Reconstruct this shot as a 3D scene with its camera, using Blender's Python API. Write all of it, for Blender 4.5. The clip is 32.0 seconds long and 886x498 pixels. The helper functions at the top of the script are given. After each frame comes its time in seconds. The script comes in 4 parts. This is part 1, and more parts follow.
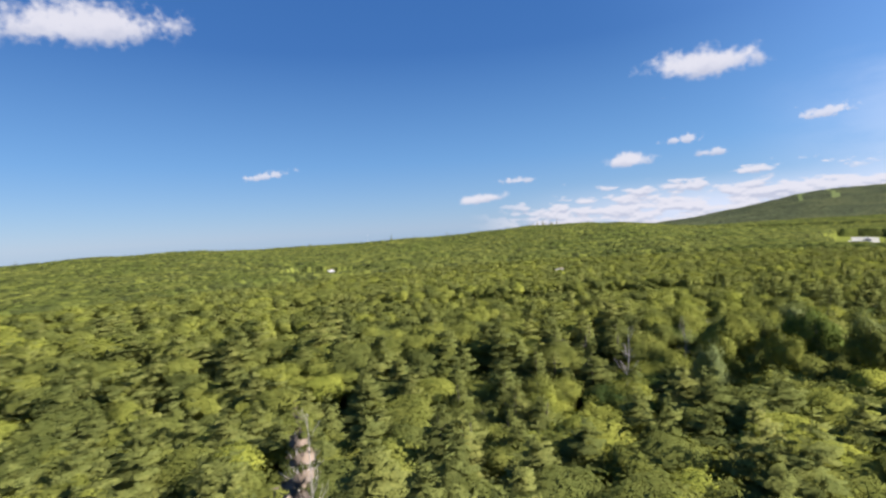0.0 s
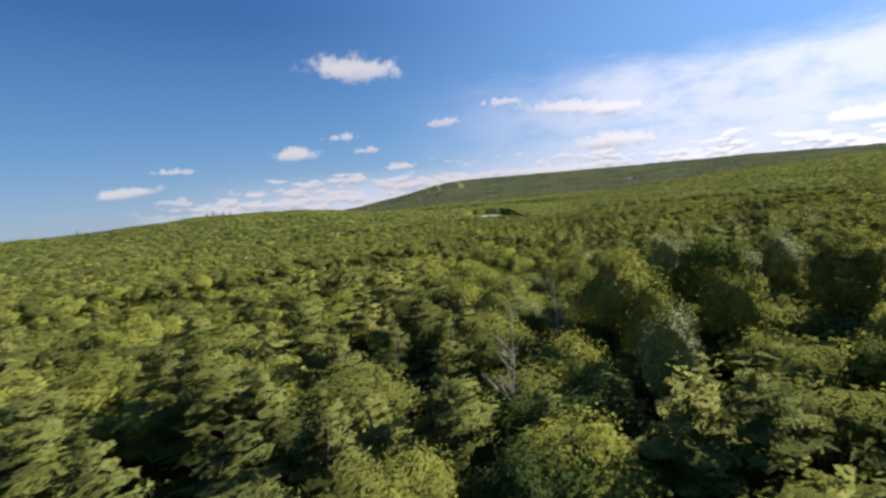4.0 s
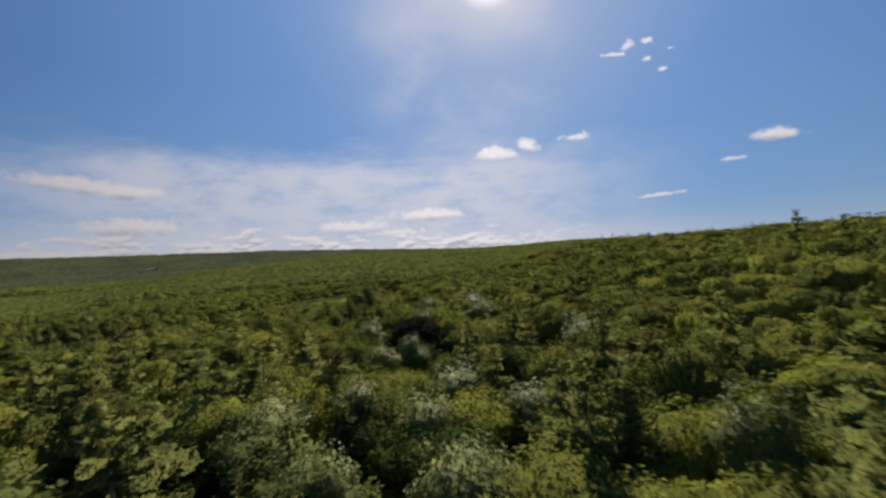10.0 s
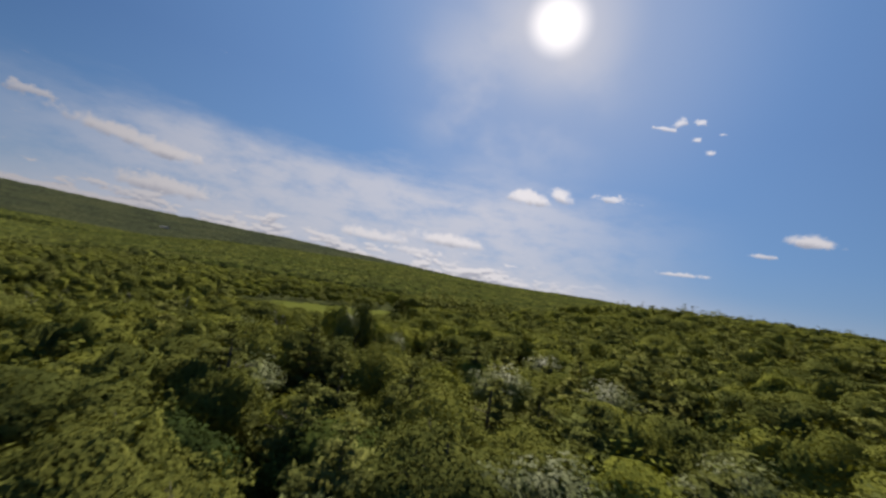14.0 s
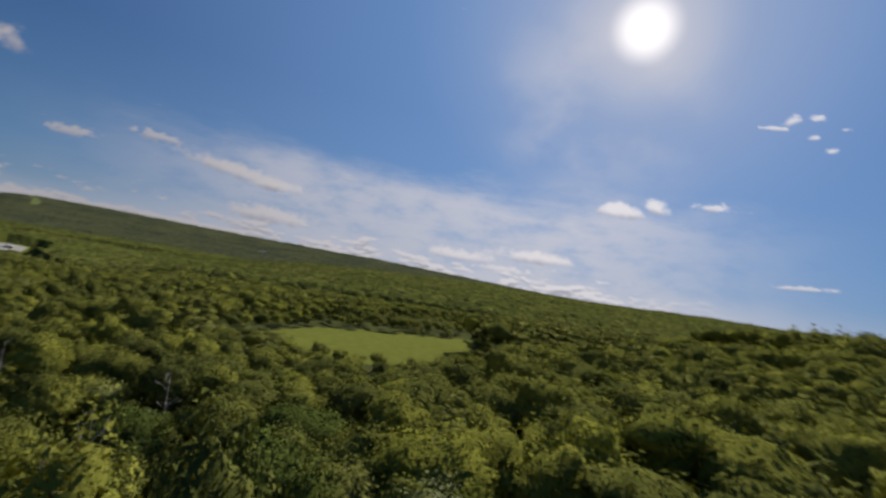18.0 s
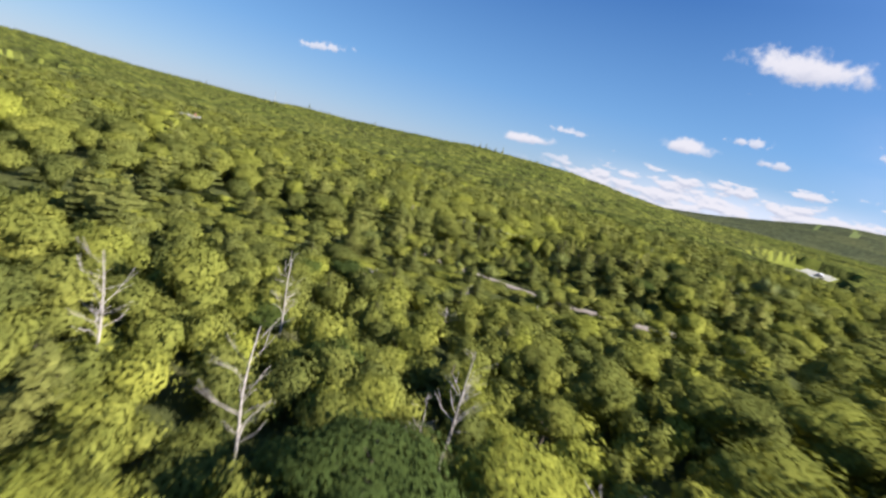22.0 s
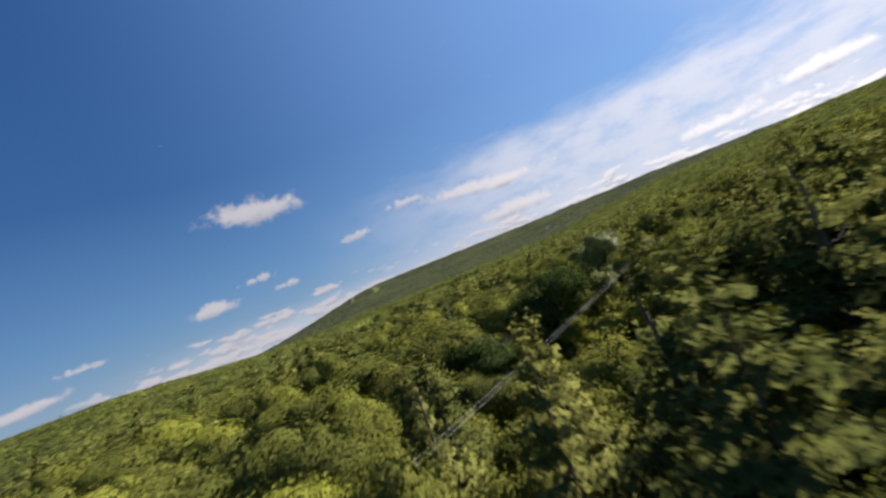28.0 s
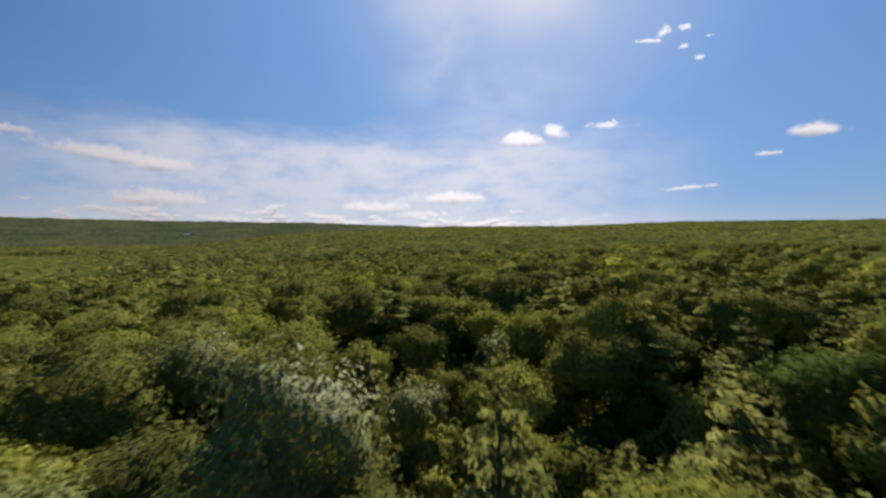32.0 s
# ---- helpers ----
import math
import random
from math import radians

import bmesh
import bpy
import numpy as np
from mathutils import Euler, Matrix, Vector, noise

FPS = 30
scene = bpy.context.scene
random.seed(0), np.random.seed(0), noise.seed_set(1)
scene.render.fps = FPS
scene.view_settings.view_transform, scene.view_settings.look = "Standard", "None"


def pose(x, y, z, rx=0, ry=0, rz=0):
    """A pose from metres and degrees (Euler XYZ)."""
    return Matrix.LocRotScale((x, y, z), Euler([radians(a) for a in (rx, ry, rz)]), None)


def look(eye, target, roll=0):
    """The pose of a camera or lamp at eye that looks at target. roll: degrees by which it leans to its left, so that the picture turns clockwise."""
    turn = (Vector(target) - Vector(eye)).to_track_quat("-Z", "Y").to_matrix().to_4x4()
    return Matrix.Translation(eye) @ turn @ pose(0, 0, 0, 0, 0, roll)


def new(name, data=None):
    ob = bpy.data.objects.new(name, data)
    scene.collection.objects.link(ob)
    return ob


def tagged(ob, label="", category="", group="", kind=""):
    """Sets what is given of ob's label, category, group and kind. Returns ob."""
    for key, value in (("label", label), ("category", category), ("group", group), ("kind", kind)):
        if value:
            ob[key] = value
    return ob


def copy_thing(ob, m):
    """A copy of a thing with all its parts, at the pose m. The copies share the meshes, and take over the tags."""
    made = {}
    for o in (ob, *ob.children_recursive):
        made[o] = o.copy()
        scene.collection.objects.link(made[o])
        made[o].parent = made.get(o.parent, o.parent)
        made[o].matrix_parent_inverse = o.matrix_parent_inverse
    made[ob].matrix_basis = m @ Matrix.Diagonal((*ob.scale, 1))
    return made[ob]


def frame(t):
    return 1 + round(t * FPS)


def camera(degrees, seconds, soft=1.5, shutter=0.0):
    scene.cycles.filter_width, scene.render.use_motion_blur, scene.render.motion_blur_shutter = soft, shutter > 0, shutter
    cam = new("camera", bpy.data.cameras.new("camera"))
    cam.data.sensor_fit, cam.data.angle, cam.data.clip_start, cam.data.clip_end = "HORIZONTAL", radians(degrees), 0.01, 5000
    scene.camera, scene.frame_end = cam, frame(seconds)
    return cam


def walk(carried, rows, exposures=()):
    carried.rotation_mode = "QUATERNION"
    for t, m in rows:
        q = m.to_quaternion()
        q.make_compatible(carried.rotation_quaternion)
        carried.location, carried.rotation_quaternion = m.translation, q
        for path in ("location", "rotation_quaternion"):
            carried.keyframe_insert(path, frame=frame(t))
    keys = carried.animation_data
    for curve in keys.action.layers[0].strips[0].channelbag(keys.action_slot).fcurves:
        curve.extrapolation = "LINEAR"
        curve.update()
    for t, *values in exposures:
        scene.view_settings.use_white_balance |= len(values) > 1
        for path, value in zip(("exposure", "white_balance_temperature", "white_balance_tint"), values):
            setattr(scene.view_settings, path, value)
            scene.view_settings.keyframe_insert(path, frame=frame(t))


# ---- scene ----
# -------------------------------------------------- camera and its flight
cam = camera(85.4, 32.0, soft=2.6, shutter=0.35)
FLIGHT = [
    (0.0, 0.00, 0.00, 0.00, 87.49, 3.24, 0.52),
    (0.5, -1.57, 8.22, -1.86, 87.19, 3.62, -4.30),
    (1.0, -2.68, 16.49, -3.59, 86.82, 3.35, -9.96),
    (1.5, -3.47, 24.59, -5.26, 86.39, 2.90, -15.57),
    (2.0, -3.70, 32.29, -6.83, 85.98, 2.88, -20.39),
    (2.5, -3.39, 39.81, -8.38, 85.72, 3.56, -24.57),
    (3.0, -2.51, 47.19, -9.93, 85.45, 4.55, -28.68),
    (3.5, -0.75, 54.92, -11.06, 84.85, 4.44, -33.15),
    (5.5, 22.19, 80.07, -11.65, 82.00, 8.74, -51.48),
    (6.0, 27.08, 86.78, -13.22, 82.89, 9.00, -58.63),
    (6.5, 32.48, 92.70, -14.90, 84.69, 9.18, -66.18),
    (7.0, 38.76, 98.59, -15.77, 86.52, 9.82, -74.27),
    (7.5, 46.02, 103.54, -15.39, 87.69, 9.92, -83.59),
    (8.0, 53.63, 107.68, -14.89, 88.21, 9.69, -93.08),
    (8.5, 61.86, 111.06, -14.61, 88.49, 9.46, -96.36),
    (9.0, 70.43, 113.43, -14.57, 89.15, 8.53, -95.57),
    (9.5, 79.24, 115.03, -14.83, 90.13, 6.53, -92.83),
    (10.0, 88.01, 116.08, -15.45, 90.96, 3.22, -89.85),
    (10.5, 96.40, 116.80, -16.44, 91.45, -1.13, -87.56),
    (11.0, 105.29, 117.27, -16.21, 91.57, -4.58, -85.46),
    (11.5, 114.20, 117.80, -16.38, 91.59, -7.08, -83.85),
    (12.0, 123.09, 118.86, -16.59, 91.60, -9.78, -82.40),
    (12.5, 131.87, 120.76, -16.76, 91.52, -11.44, -81.49),
    (13.0, 140.45, 122.56, -17.29, 92.08, -12.50, -81.80),
    (13.5, 148.70, 124.59, -17.81, 93.29, -11.78, -84.67),
    (14.0, 156.69, 126.70, -18.07, 94.08, -10.37, -88.61),
    (14.5, 164.33, 128.45, -18.13, 95.04, -7.48, -91.82),
    (16.5, 198.49, 129.52, -17.46, 93.92, 2.65, -96.82),
    (17.0, 204.59, 130.16, -17.62, 92.64, 2.64, -94.16),
    (17.5, 210.19, 130.64, -17.93, 93.01, -1.65, -87.03),
    (18.0, 215.55, 131.05, -18.39, 94.50, -9.45, -78.02),
    (18.5, 221.33, 131.72, -18.86, 93.65, -19.55, -66.58),
    (19.0, 227.30, 132.56, -19.46, 89.38, -27.66, -52.16),
    (19.5, 232.76, 135.33, -20.11, 83.28, -33.04, -36.62),
    (20.0, 237.60, 139.70, -21.15, 76.75, -33.59, -21.38),
    (20.5, 241.38, 142.92, -20.08, 72.97, -30.74, -10.12),
    (21.0, 243.98, 149.72, -20.92, 72.30, -25.14, -3.32),
    (21.5, 245.25, 158.38, -21.86, 74.09, -20.04, 1.37),
    (22.0, 245.66, 167.65, -22.70, 77.84, -14.52, 4.96),
    (22.5, 245.63, 176.78, -23.66, 81.42, -10.08, 7.08),
    (23.0, 244.74, 185.46, -24.65, 83.00, -6.27, 7.44),
    (23.5, 244.03, 193.34, -26.10, 83.57, -3.49, 5.72),
    (24.0, 242.95, 201.05, -27.51, 83.93, -1.42, 2.07),
    (24.5, 242.14, 208.91, -29.22, 85.21, 1.61, -2.34),
    (25.0, 241.65, 216.42, -31.05, 87.26, 5.92, -6.62),
    (25.5, 241.63, 224.08, -32.64, 90.22, 11.24, -11.28),
    (27.5, 253.67, 253.79, -33.13, 93.44, 20.78, -38.63),
    (28.0, 257.12, 261.12, -32.51, 93.66, 22.27, -45.64),
    (28.5, 261.56, 267.66, -31.53, 93.21, 24.15, -51.91),
    (29.0, 266.85, 273.19, -30.64, 92.02, 24.78, -58.44),
    (29.5, 273.01, 277.86, -29.88, 90.01, 23.97, -65.82),
    (30.0, 279.54, 281.33, -29.70, 87.71, 21.55, -73.47),
    (30.5, 286.80, 284.10, -29.75, 86.00, 16.30, -80.39),
    (31.0, 294.56, 286.26, -29.95, 86.13, 9.91, -85.59),
    (31.5, 301.83, 287.75, -30.40, 87.21, 5.13, -87.34),
    (32.0, 309.68, 288.77, -30.65, 89.08, 0.53, -87.43),
]
EXPOSURES = [(0.0, 1.5, 6150, 17), (3.5, 1.32, 6200, 17), (6.0, 1.0, 6350, 17), (8.0, 0.65, 6450, 17), (10.0, 0.55, 6480, 17), (14.0, 0.47, 6480, 17), (17.0, 0.45, 6480, 17), (18.0, 0.4, 6420, 17), (19.0, 0.38, 6380, 17), (19.5, 0.8, 6350, 17), (20.0, 1.15, 6300, 17), (21.0, 1.6, 6250, 17), (24.0, 1.6, 6250, 17), (26.0, 1.35, 6300, 17), (28.0, 1.0, 6400, 17), (30.0, 0.75, 6480, 17), (31.0, 0.72, 6480, 17), (32.0, 0.82, 6500, 17)]
walk(cam, [(t, pose(*p)) for t, *p in FLIGHT], EXPOSURES)

# -------------------------------------------------- world, sun
SUN_AZ, SUN_EL = 97.0, 30.5
world = bpy.data.worlds.new("sky")
scene.world = world
world.use_nodes = True
WT = world.node_tree
WT.nodes.clear()


def wn(kind, **props):
    n = WT.nodes.new(kind)
    for k, v in props.items():
        if k == "operation":
            n.operation = v
        elif k == "data_type":
            n.data_type = v
        elif k == "clamp":
            n.use_clamp = v
    return n


def wm(op, a, b=None, c=None, clamp=False):
    n = wn("ShaderNodeMath", operation=op, clamp=clamp)
    for i, v in enumerate((a, b, c)):
        if v is None:
            continue
        if isinstance(v, (int, float)):
            n.inputs[i].default_value = v
        else:
            WT.links.new(v, n.inputs[i])
    return n.outputs[0]


def wramp(x, lo, hi, a=0.0, b=1.0):
    n = wn("ShaderNodeMapRange")
    n.interpolation_type = "SMOOTHSTEP"
    WT.links.new(x, n.inputs[0])
    for i, v in enumerate((lo, hi, a, b)):
        n.inputs[i + 1].default_value = v
    return n.outputs[0]


def wmix(fac, a, b):
    n = wn("ShaderNodeMix", data_type="RGBA")
    WT.links.new(fac, n.inputs[0])
    for i, v in ((6, a), (7, b)):
        if isinstance(v, tuple):
            n.inputs[i].default_value = (*v, 1)
        else:
            WT.links.new(v, n.inputs[i])
    return n.outputs[2]


def wnoise(vec, scale, detail=5.0, rough=0.55):
    n = wn("ShaderNodeTexNoise")
    WT.links.new(vec, n.inputs["Vector"])
    n.inputs["Scale"].default_value = scale
    n.inputs["Detail"].default_value = detail
    n.inputs["Roughness"].default_value = rough
    return n.outputs["Fac"]


coord = wn("ShaderNodeTexCoord")
sep = wn("ShaderNodeSeparateXYZ")
WT.links.new(coord.outputs["Generated"], sep.inputs[0])
AZ = wm("MULTIPLY", wm("ARCTAN2", sep.outputs[0], sep.outputs[1]), 57.2958)
EL = wm("MULTIPLY", wm("ARCSINE", sep.outputs[2]), 57.2958)
flat = wn("ShaderNodeCombineXYZ")
WT.links.new(AZ, flat.inputs[0])
WT.links.new(EL, flat.inputs[1])
FLAT = flat.outputs[0]
SKY = wn("ShaderNodeTexSky")
SKY.sky_type = "NISHITA"
SKY.sun_disc = False
SKY.sun_elevation = radians(SUN_EL)
SKY.sun_rotation = radians(SUN_AZ)
SKY.air_density, SKY.dust_density, SKY.ozone_density = 1.0, 0.05, 3.0
hsv = wn("ShaderNodeHueSaturation")
hsv.inputs["Saturation"].default_value = 1.1
WT.links.new(SKY.outputs[0], hsv.inputs["Color"])
grad = wn("ShaderNodeValToRGB")
WT.links.new(wm("DIVIDE", EL, 60.0, clamp=True), grad.inputs[0])
for k, (p, c) in enumerate([(0.0, (0.32, 0.56, 0.83)), (0.13, (0.165, 0.42, 0.79)), (0.33, (0.048, 0.195, 0.54)), (1.0, (0.020, 0.105, 0.39))]):
    e = grad.color_ramp.elements[k] if k < 2 else grad.color_ramp.elements.new(p)
    e.position, e.color = p, (*c, 1)
clear = wn("ShaderNodeVectorMath", operation="SCALE")
WT.links.new(grad.outputs[0], clear.inputs[0])
clear.inputs["Scale"].default_value = 5.1
half = wn("ShaderNodeValue")
half.outputs[0].default_value = 0.8
col = wmix(half.outputs[0], hsv.outputs[0], clear.outputs[0])


def scaled(vec, sx, sy):
    n = wn("ShaderNodeVectorMath", operation="MULTIPLY")
    WT.links.new(vec, n.inputs[0])
    n.inputs[1].default_value = (sx, sy, 1)
    return n.outputs[0]


sunv = Vector((math.sin(radians(SUN_AZ)) * math.cos(radians(SUN_EL)), math.cos(radians(SUN_AZ)) * math.cos(radians(SUN_EL)), math.sin(radians(SUN_EL))))
dot = wn("ShaderNodeVectorMath", operation="DOT_PRODUCT")
WT.links.new(coord.outputs["Generated"], dot.inputs[0])
dot.inputs[1].default_value = sunv
ang = wm("MULTIPLY", wm("ARCCOSINE", dot.outputs["Value"]), 57.2958)
col = wmix(wramp(ang, 5.0, 74.0, 0.62, 0.0), col, (3.0, 5.6, 10.0))
sunny = wramp(ang, 8.0, 62.0, 1.0, 0.0)
WHITE = wmix(sunny, (5.3, 5.25, 5.3), (11.5, 11.4, 11.2))
GREY = wmix(sunny, (3.6, 3.8, 4.3), (5.4, 5.7, 6.3))
VEIL = wmix(sunny, (5.2, 5.6, 6.3), (8.2, 8.5, 9.0))
# thin high veil, long and streaky, thickest below the sun
n1 = wnoise(scaled(FLAT, 0.03, 0.10), 1.6, 7, 0.6)
n2 = wnoise(scaled(FLAT, 0.09, 0.20), 2.2, 6, 0.6)
top = wramp(AZ, 30.0, 62.0, 0.0, 1.0)
right = wramp(AZ, 92.0, 122.0, 1.0, 0.0)
elfade = wm("MULTIPLY", wramp(EL, -1.0, 2.0), wramp(wm("ADD", EL, wm("MULTIPLY", wm("SUBTRACT", n1, 0.5), 9.0)), 9.5, 14.0, 1.0, 0.0))
veil = wm("MULTIPLY", wm("MULTIPLY", top, right), elfade)
veil = wm("MULTIPLY", veil, wramp(n2, 0.22, 0.62, 0.35, 0.85))
col = wmix(veil, col, VEIL)
# wisps round the sun
dx = wm("SUBTRACT", AZ, SUN_AZ - 4)
dy = wm("SUBTRACT", EL, 23.0)
dd = wm("SQRT", wm("ADD", wm("POWER", wm("MULTIPLY", dx, 0.075), 2.0), wm("POWER", wm("MULTIPLY", dy, 0.09), 2.0)))
n3 = wnoise(scaled(FLAT, 0.10, 0.12), 1.0, 4, 0.5)
wisp = wm("MULTIPLY", wramp(dd, 0.2, 1.3, 1.0, 0.0), wramp(n3, 0.36, 0.72, 0.0, 0.55))
col = wmix(wisp, col, VEIL)
# fair-weather clouds: azimuth, elevation, half width, half height, tilt
FAIR = [
    (28.0, 14.9, 4.9, 1.45, -3), (-36.0, 20.2, 8.0, 1.9, 8), (20.6, 6.15, 2.7, 0.75, 0), (4.2, 3.1, 2.9, 0.55, 6),
    (8.5, 5.0, 1.7, 0.35, 0), (26.5, 7.8, 1.8, 0.4, 0), (29.0, 6.2, 1.3, 0.35, 0), (38.2, 8.6, 1.7, 0.5, 4),
    (45.0, 10.2, 2.2, 0.45, 0), (53.5, 8.6, 6.2, 0.85, -6), (-20.2, 6.8, 2.3, 0.4, 8), 
    (96.8, 11.5, 2.6, 0.85, -3), (100.4, 12.3, 1.6, 0.75, -14), (106.2, 12.6, 1.8, 0.4, -4), (125.4, 10.0, 2.3, 0.62, -4),
    (112.2, 21.2, 0.8, 0.45, 20), (110.8, 20.6, 1.2, 0.2, -8), (114.2, 21.3, 0.6, 0.3, 0), (114.0, 19.6, 0.55, 0.25, 0), (115.5, 18.3, 0.55, 0.25, 0), (116.3, 20.2, 0.35, 0.16, 0), (121.5, 8.3, 1.1, 0.25, 0), (114.5, 5.4, 2.6, 0.22, 2),
    (88.2, 5.0, 4.9, 0.75, 0), (79.3, 4.0, 4.2, 0.75, 0), (57.0, 8.0, 2.8, 0.7, 0), (57.0, 4.6, 5.0, 1.0, 0), (85.0, 3.1, 3.0, 0.45, 0),
]
edge1 = wnoise(FLAT, 0.38, 5, 0.55)
edge2 = wnoise(FLAT, 1.1, 3, 0.5)
edge = wm("ADD", wm("MULTIPLY", wm("SUBTRACT", edge1, 0.5), 1.4), wm("MULTIPLY", wm("SUBTRACT", edge2, 0.5), 0.95))
edge3 = wnoise(FLAT, 2.6, 3, 0.55)
edge = wm("ADD", edge, wm("MULTIPLY", wm("SUBTRACT", edge3, 0.5), 0.3))
edge_small = wm("ADD", wm("MULTIPLY", wm("SUBTRACT", edge2, 0.5), 2.4), wm("MULTIPLY", wm("SUBTRACT", edge3, 0.5), 1.2))
for caz, cel, hw, hh, tilt in FAIR:
    hw, hh = hw * 1.1, hh * 1.3
    c, s = math.cos(radians(tilt)), math.sin(radians(tilt))
    px, py = wm("SUBTRACT", AZ, caz), wm("SUBTRACT", EL, cel)
    u = wm("DIVIDE", wm("ADD", wm("MULTIPLY", px, c), wm("MULTIPLY", py, s)), hw)
    v = wm("DIVIDE", wm("SUBTRACT", wm("MULTIPLY", py, c), wm("MULTIPLY", px, s)), hh)
    vb = wm("MULTIPLY", v, wramp(v, -0.4, 0.1, 1.45, 1.0))
    d2 = wm("SQRT", wm("ADD", wm("POWER", wm("ABSOLUTE", u), 2.0), wm("POWER", wm("ABSOLUTE", vb), 2.0)))
    rag = edge if hh > 0.7 else edge_small
    m = wramp(wm("ADD", d2, rag), 0.40, 1.10, 1.0, 0.0)
    tone = wmix(wramp(wm("ADD", v, wm("MULTIPLY", edge, 0.6)), -0.75, 0.15), GREY, WHITE)
    col = wmix(wm("MULTIPLY", m, 0.94 if hh > 0.7 else 0.78), col, tone)
# a long bank of low cumulus over the far hills
def heap(dy):
    n = wn("ShaderNodeVectorMath", operation="MULTIPLY_ADD")
    WT.links.new(FLAT, n.inputs[0])
    n.inputs[1].default_value = (0.26, 0.78, 1)
    n.inputs[2].default_value = (0, dy, 0)
    return wnoise(n.outputs[0], 1.0, 6, 0.6)


lift = wm("ADD", wramp(AZ, 6.0, 30.0, 1.6, 0.0), wramp(AZ, 60.0, 100.0, 0.0, 1.0))
here, above = heap(0.0), heap(0.28)
size_ = wm("ADD", here, wramp(wm("ADD", EL, lift), 1.6, 6.8, 0.06, -0.22))
bank = wramp(size_, 0.475, 0.56)
bank = wm("MULTIPLY", bank, wm("MULTIPLY", wramp(AZ, 2.0, 12.0), wramp(AZ, 92.0, 112.0, 1.0, 0.0)))
haze_ = wm("MULTIPLY", wramp(EL, 0.5, 4.5, 0.75, 0.0), wm("MULTIPLY", wramp(AZ, 4.0, 30.0), wramp(AZ, 100.0, 128.0, 1.0, 0.25)))
col = wmix(haze_, col, VEIL)
tone = wmix(wramp(wm("SUBTRACT", above, here), -0.04, 0.09), WHITE, GREY)
col = wmix(wm("MULTIPLY", bank, 0.9), col, tone)
# the sun itself with its bright aureole
col = wmix(wramp(ang, 1.0, 26.0, 0.42, 0.0), col, (7.6, 7.8, 8.2))
col = wmix(wramp(ang, 2.0, 10.0, 0.5, 0.0), col, (9.5, 9.4, 9.2))
col = wmix(wramp(ang, 0.9, 4.0, 1.0, 0.0), col, (16.0, 15.8, 15.2))
back = wn("ShaderNodeBackground")
WT.links.new(col, back.inputs[0])
back.inputs[1].default_value = 0.055
wout = wn("ShaderNodeOutputWorld")
WT.links.new(back.outputs[0], wout.inputs[0])

sun_data = bpy.data.lights.new("sun", "SUN")
sun_data.energy, sun_data.angle, sun_data.color = 5.0, radians(0.6), (1.0, 0.95, 0.86)
sun = new("sun", sun_data)
sun.matrix_world = look((0, 0, 400), (-sunv[0] * 100, -sunv[1] * 100, 400 - sunv[2] * 100))

# -------------------------------------------------- materials


def material(name):
    m = bpy.data.materials.new(name)
    m.use_nodes = True
    m.node_tree.nodes.clear()
    return m


def node(m, kind, **inputs):
    n = m.node_tree.nodes.new(kind)
    for k, v in inputs.items():
        put(m, n, k.replace("_", " "), v)
    return n


def put(m, n, key, v):
    if isinstance(v, bpy.types.NodeSocket):
        m.node_tree.links.new(v, n.inputs[key])
    else:
        n.inputs[key].default_value = v


def ramp(m, fac, stops):
    n = m.node_tree.nodes.new("ShaderNodeValToRGB")
    m.node_tree.links.new(fac, n.inputs[0])
    e = n.color_ramp.elements
    while len(e) < len(stops):
        e.new(0.5)
    for el, (p, c) in zip(e, stops):
        el.position, el.color = p, (*c, 1)
    return n.outputs[0]


def mixc(m, fac, a, b, blend="MIX"):
    n = m.node_tree.nodes.new("ShaderNodeMix")
    n.data_type, n.blend_type = "RGBA", blend
    for i, v in ((0, fac), (6, a), (7, b)):
        if isinstance(v, bpy.types.NodeSocket):
            m.node_tree.links.new(v, n.inputs[i])
        elif isinstance(v, tuple):
            n.inputs[i].default_value = (*v, 1)
        else:
            n.inputs[i].default_value = v
    return n.outputs[2]


def mathn(m, op, a, b):
    n = m.node_tree.nodes.new("ShaderNodeMath")
    n.operation = op
    for i, v in ((0, a), (1, b)):
        if isinstance(v, bpy.types.NodeSocket):
            m.node_tree.links.new(v, n.inputs[i])
        else:
            n.inputs[i].default_value = v
    return n.outputs[0]


def place(m):
    return m.node_tree.nodes.new("ShaderNodeNewGeometry").outputs["Position"]


def noisy(m, scale, detail=4.0, rough=0.6, vec=None):
    n = node(m, "ShaderNodeTexNoise", Scale=scale, Detail=detail, Roughness=rough)
    m.node_tree.links.new(vec if vec is not None else place(m), n.inputs["Vector"])
    return n.outputs["Fac"]


def finish(m, shader):
    out = m.node_tree.nodes.new("ShaderNodeOutputMaterial")
    m.node_tree.links.new(shader, out.inputs[0])
    return m


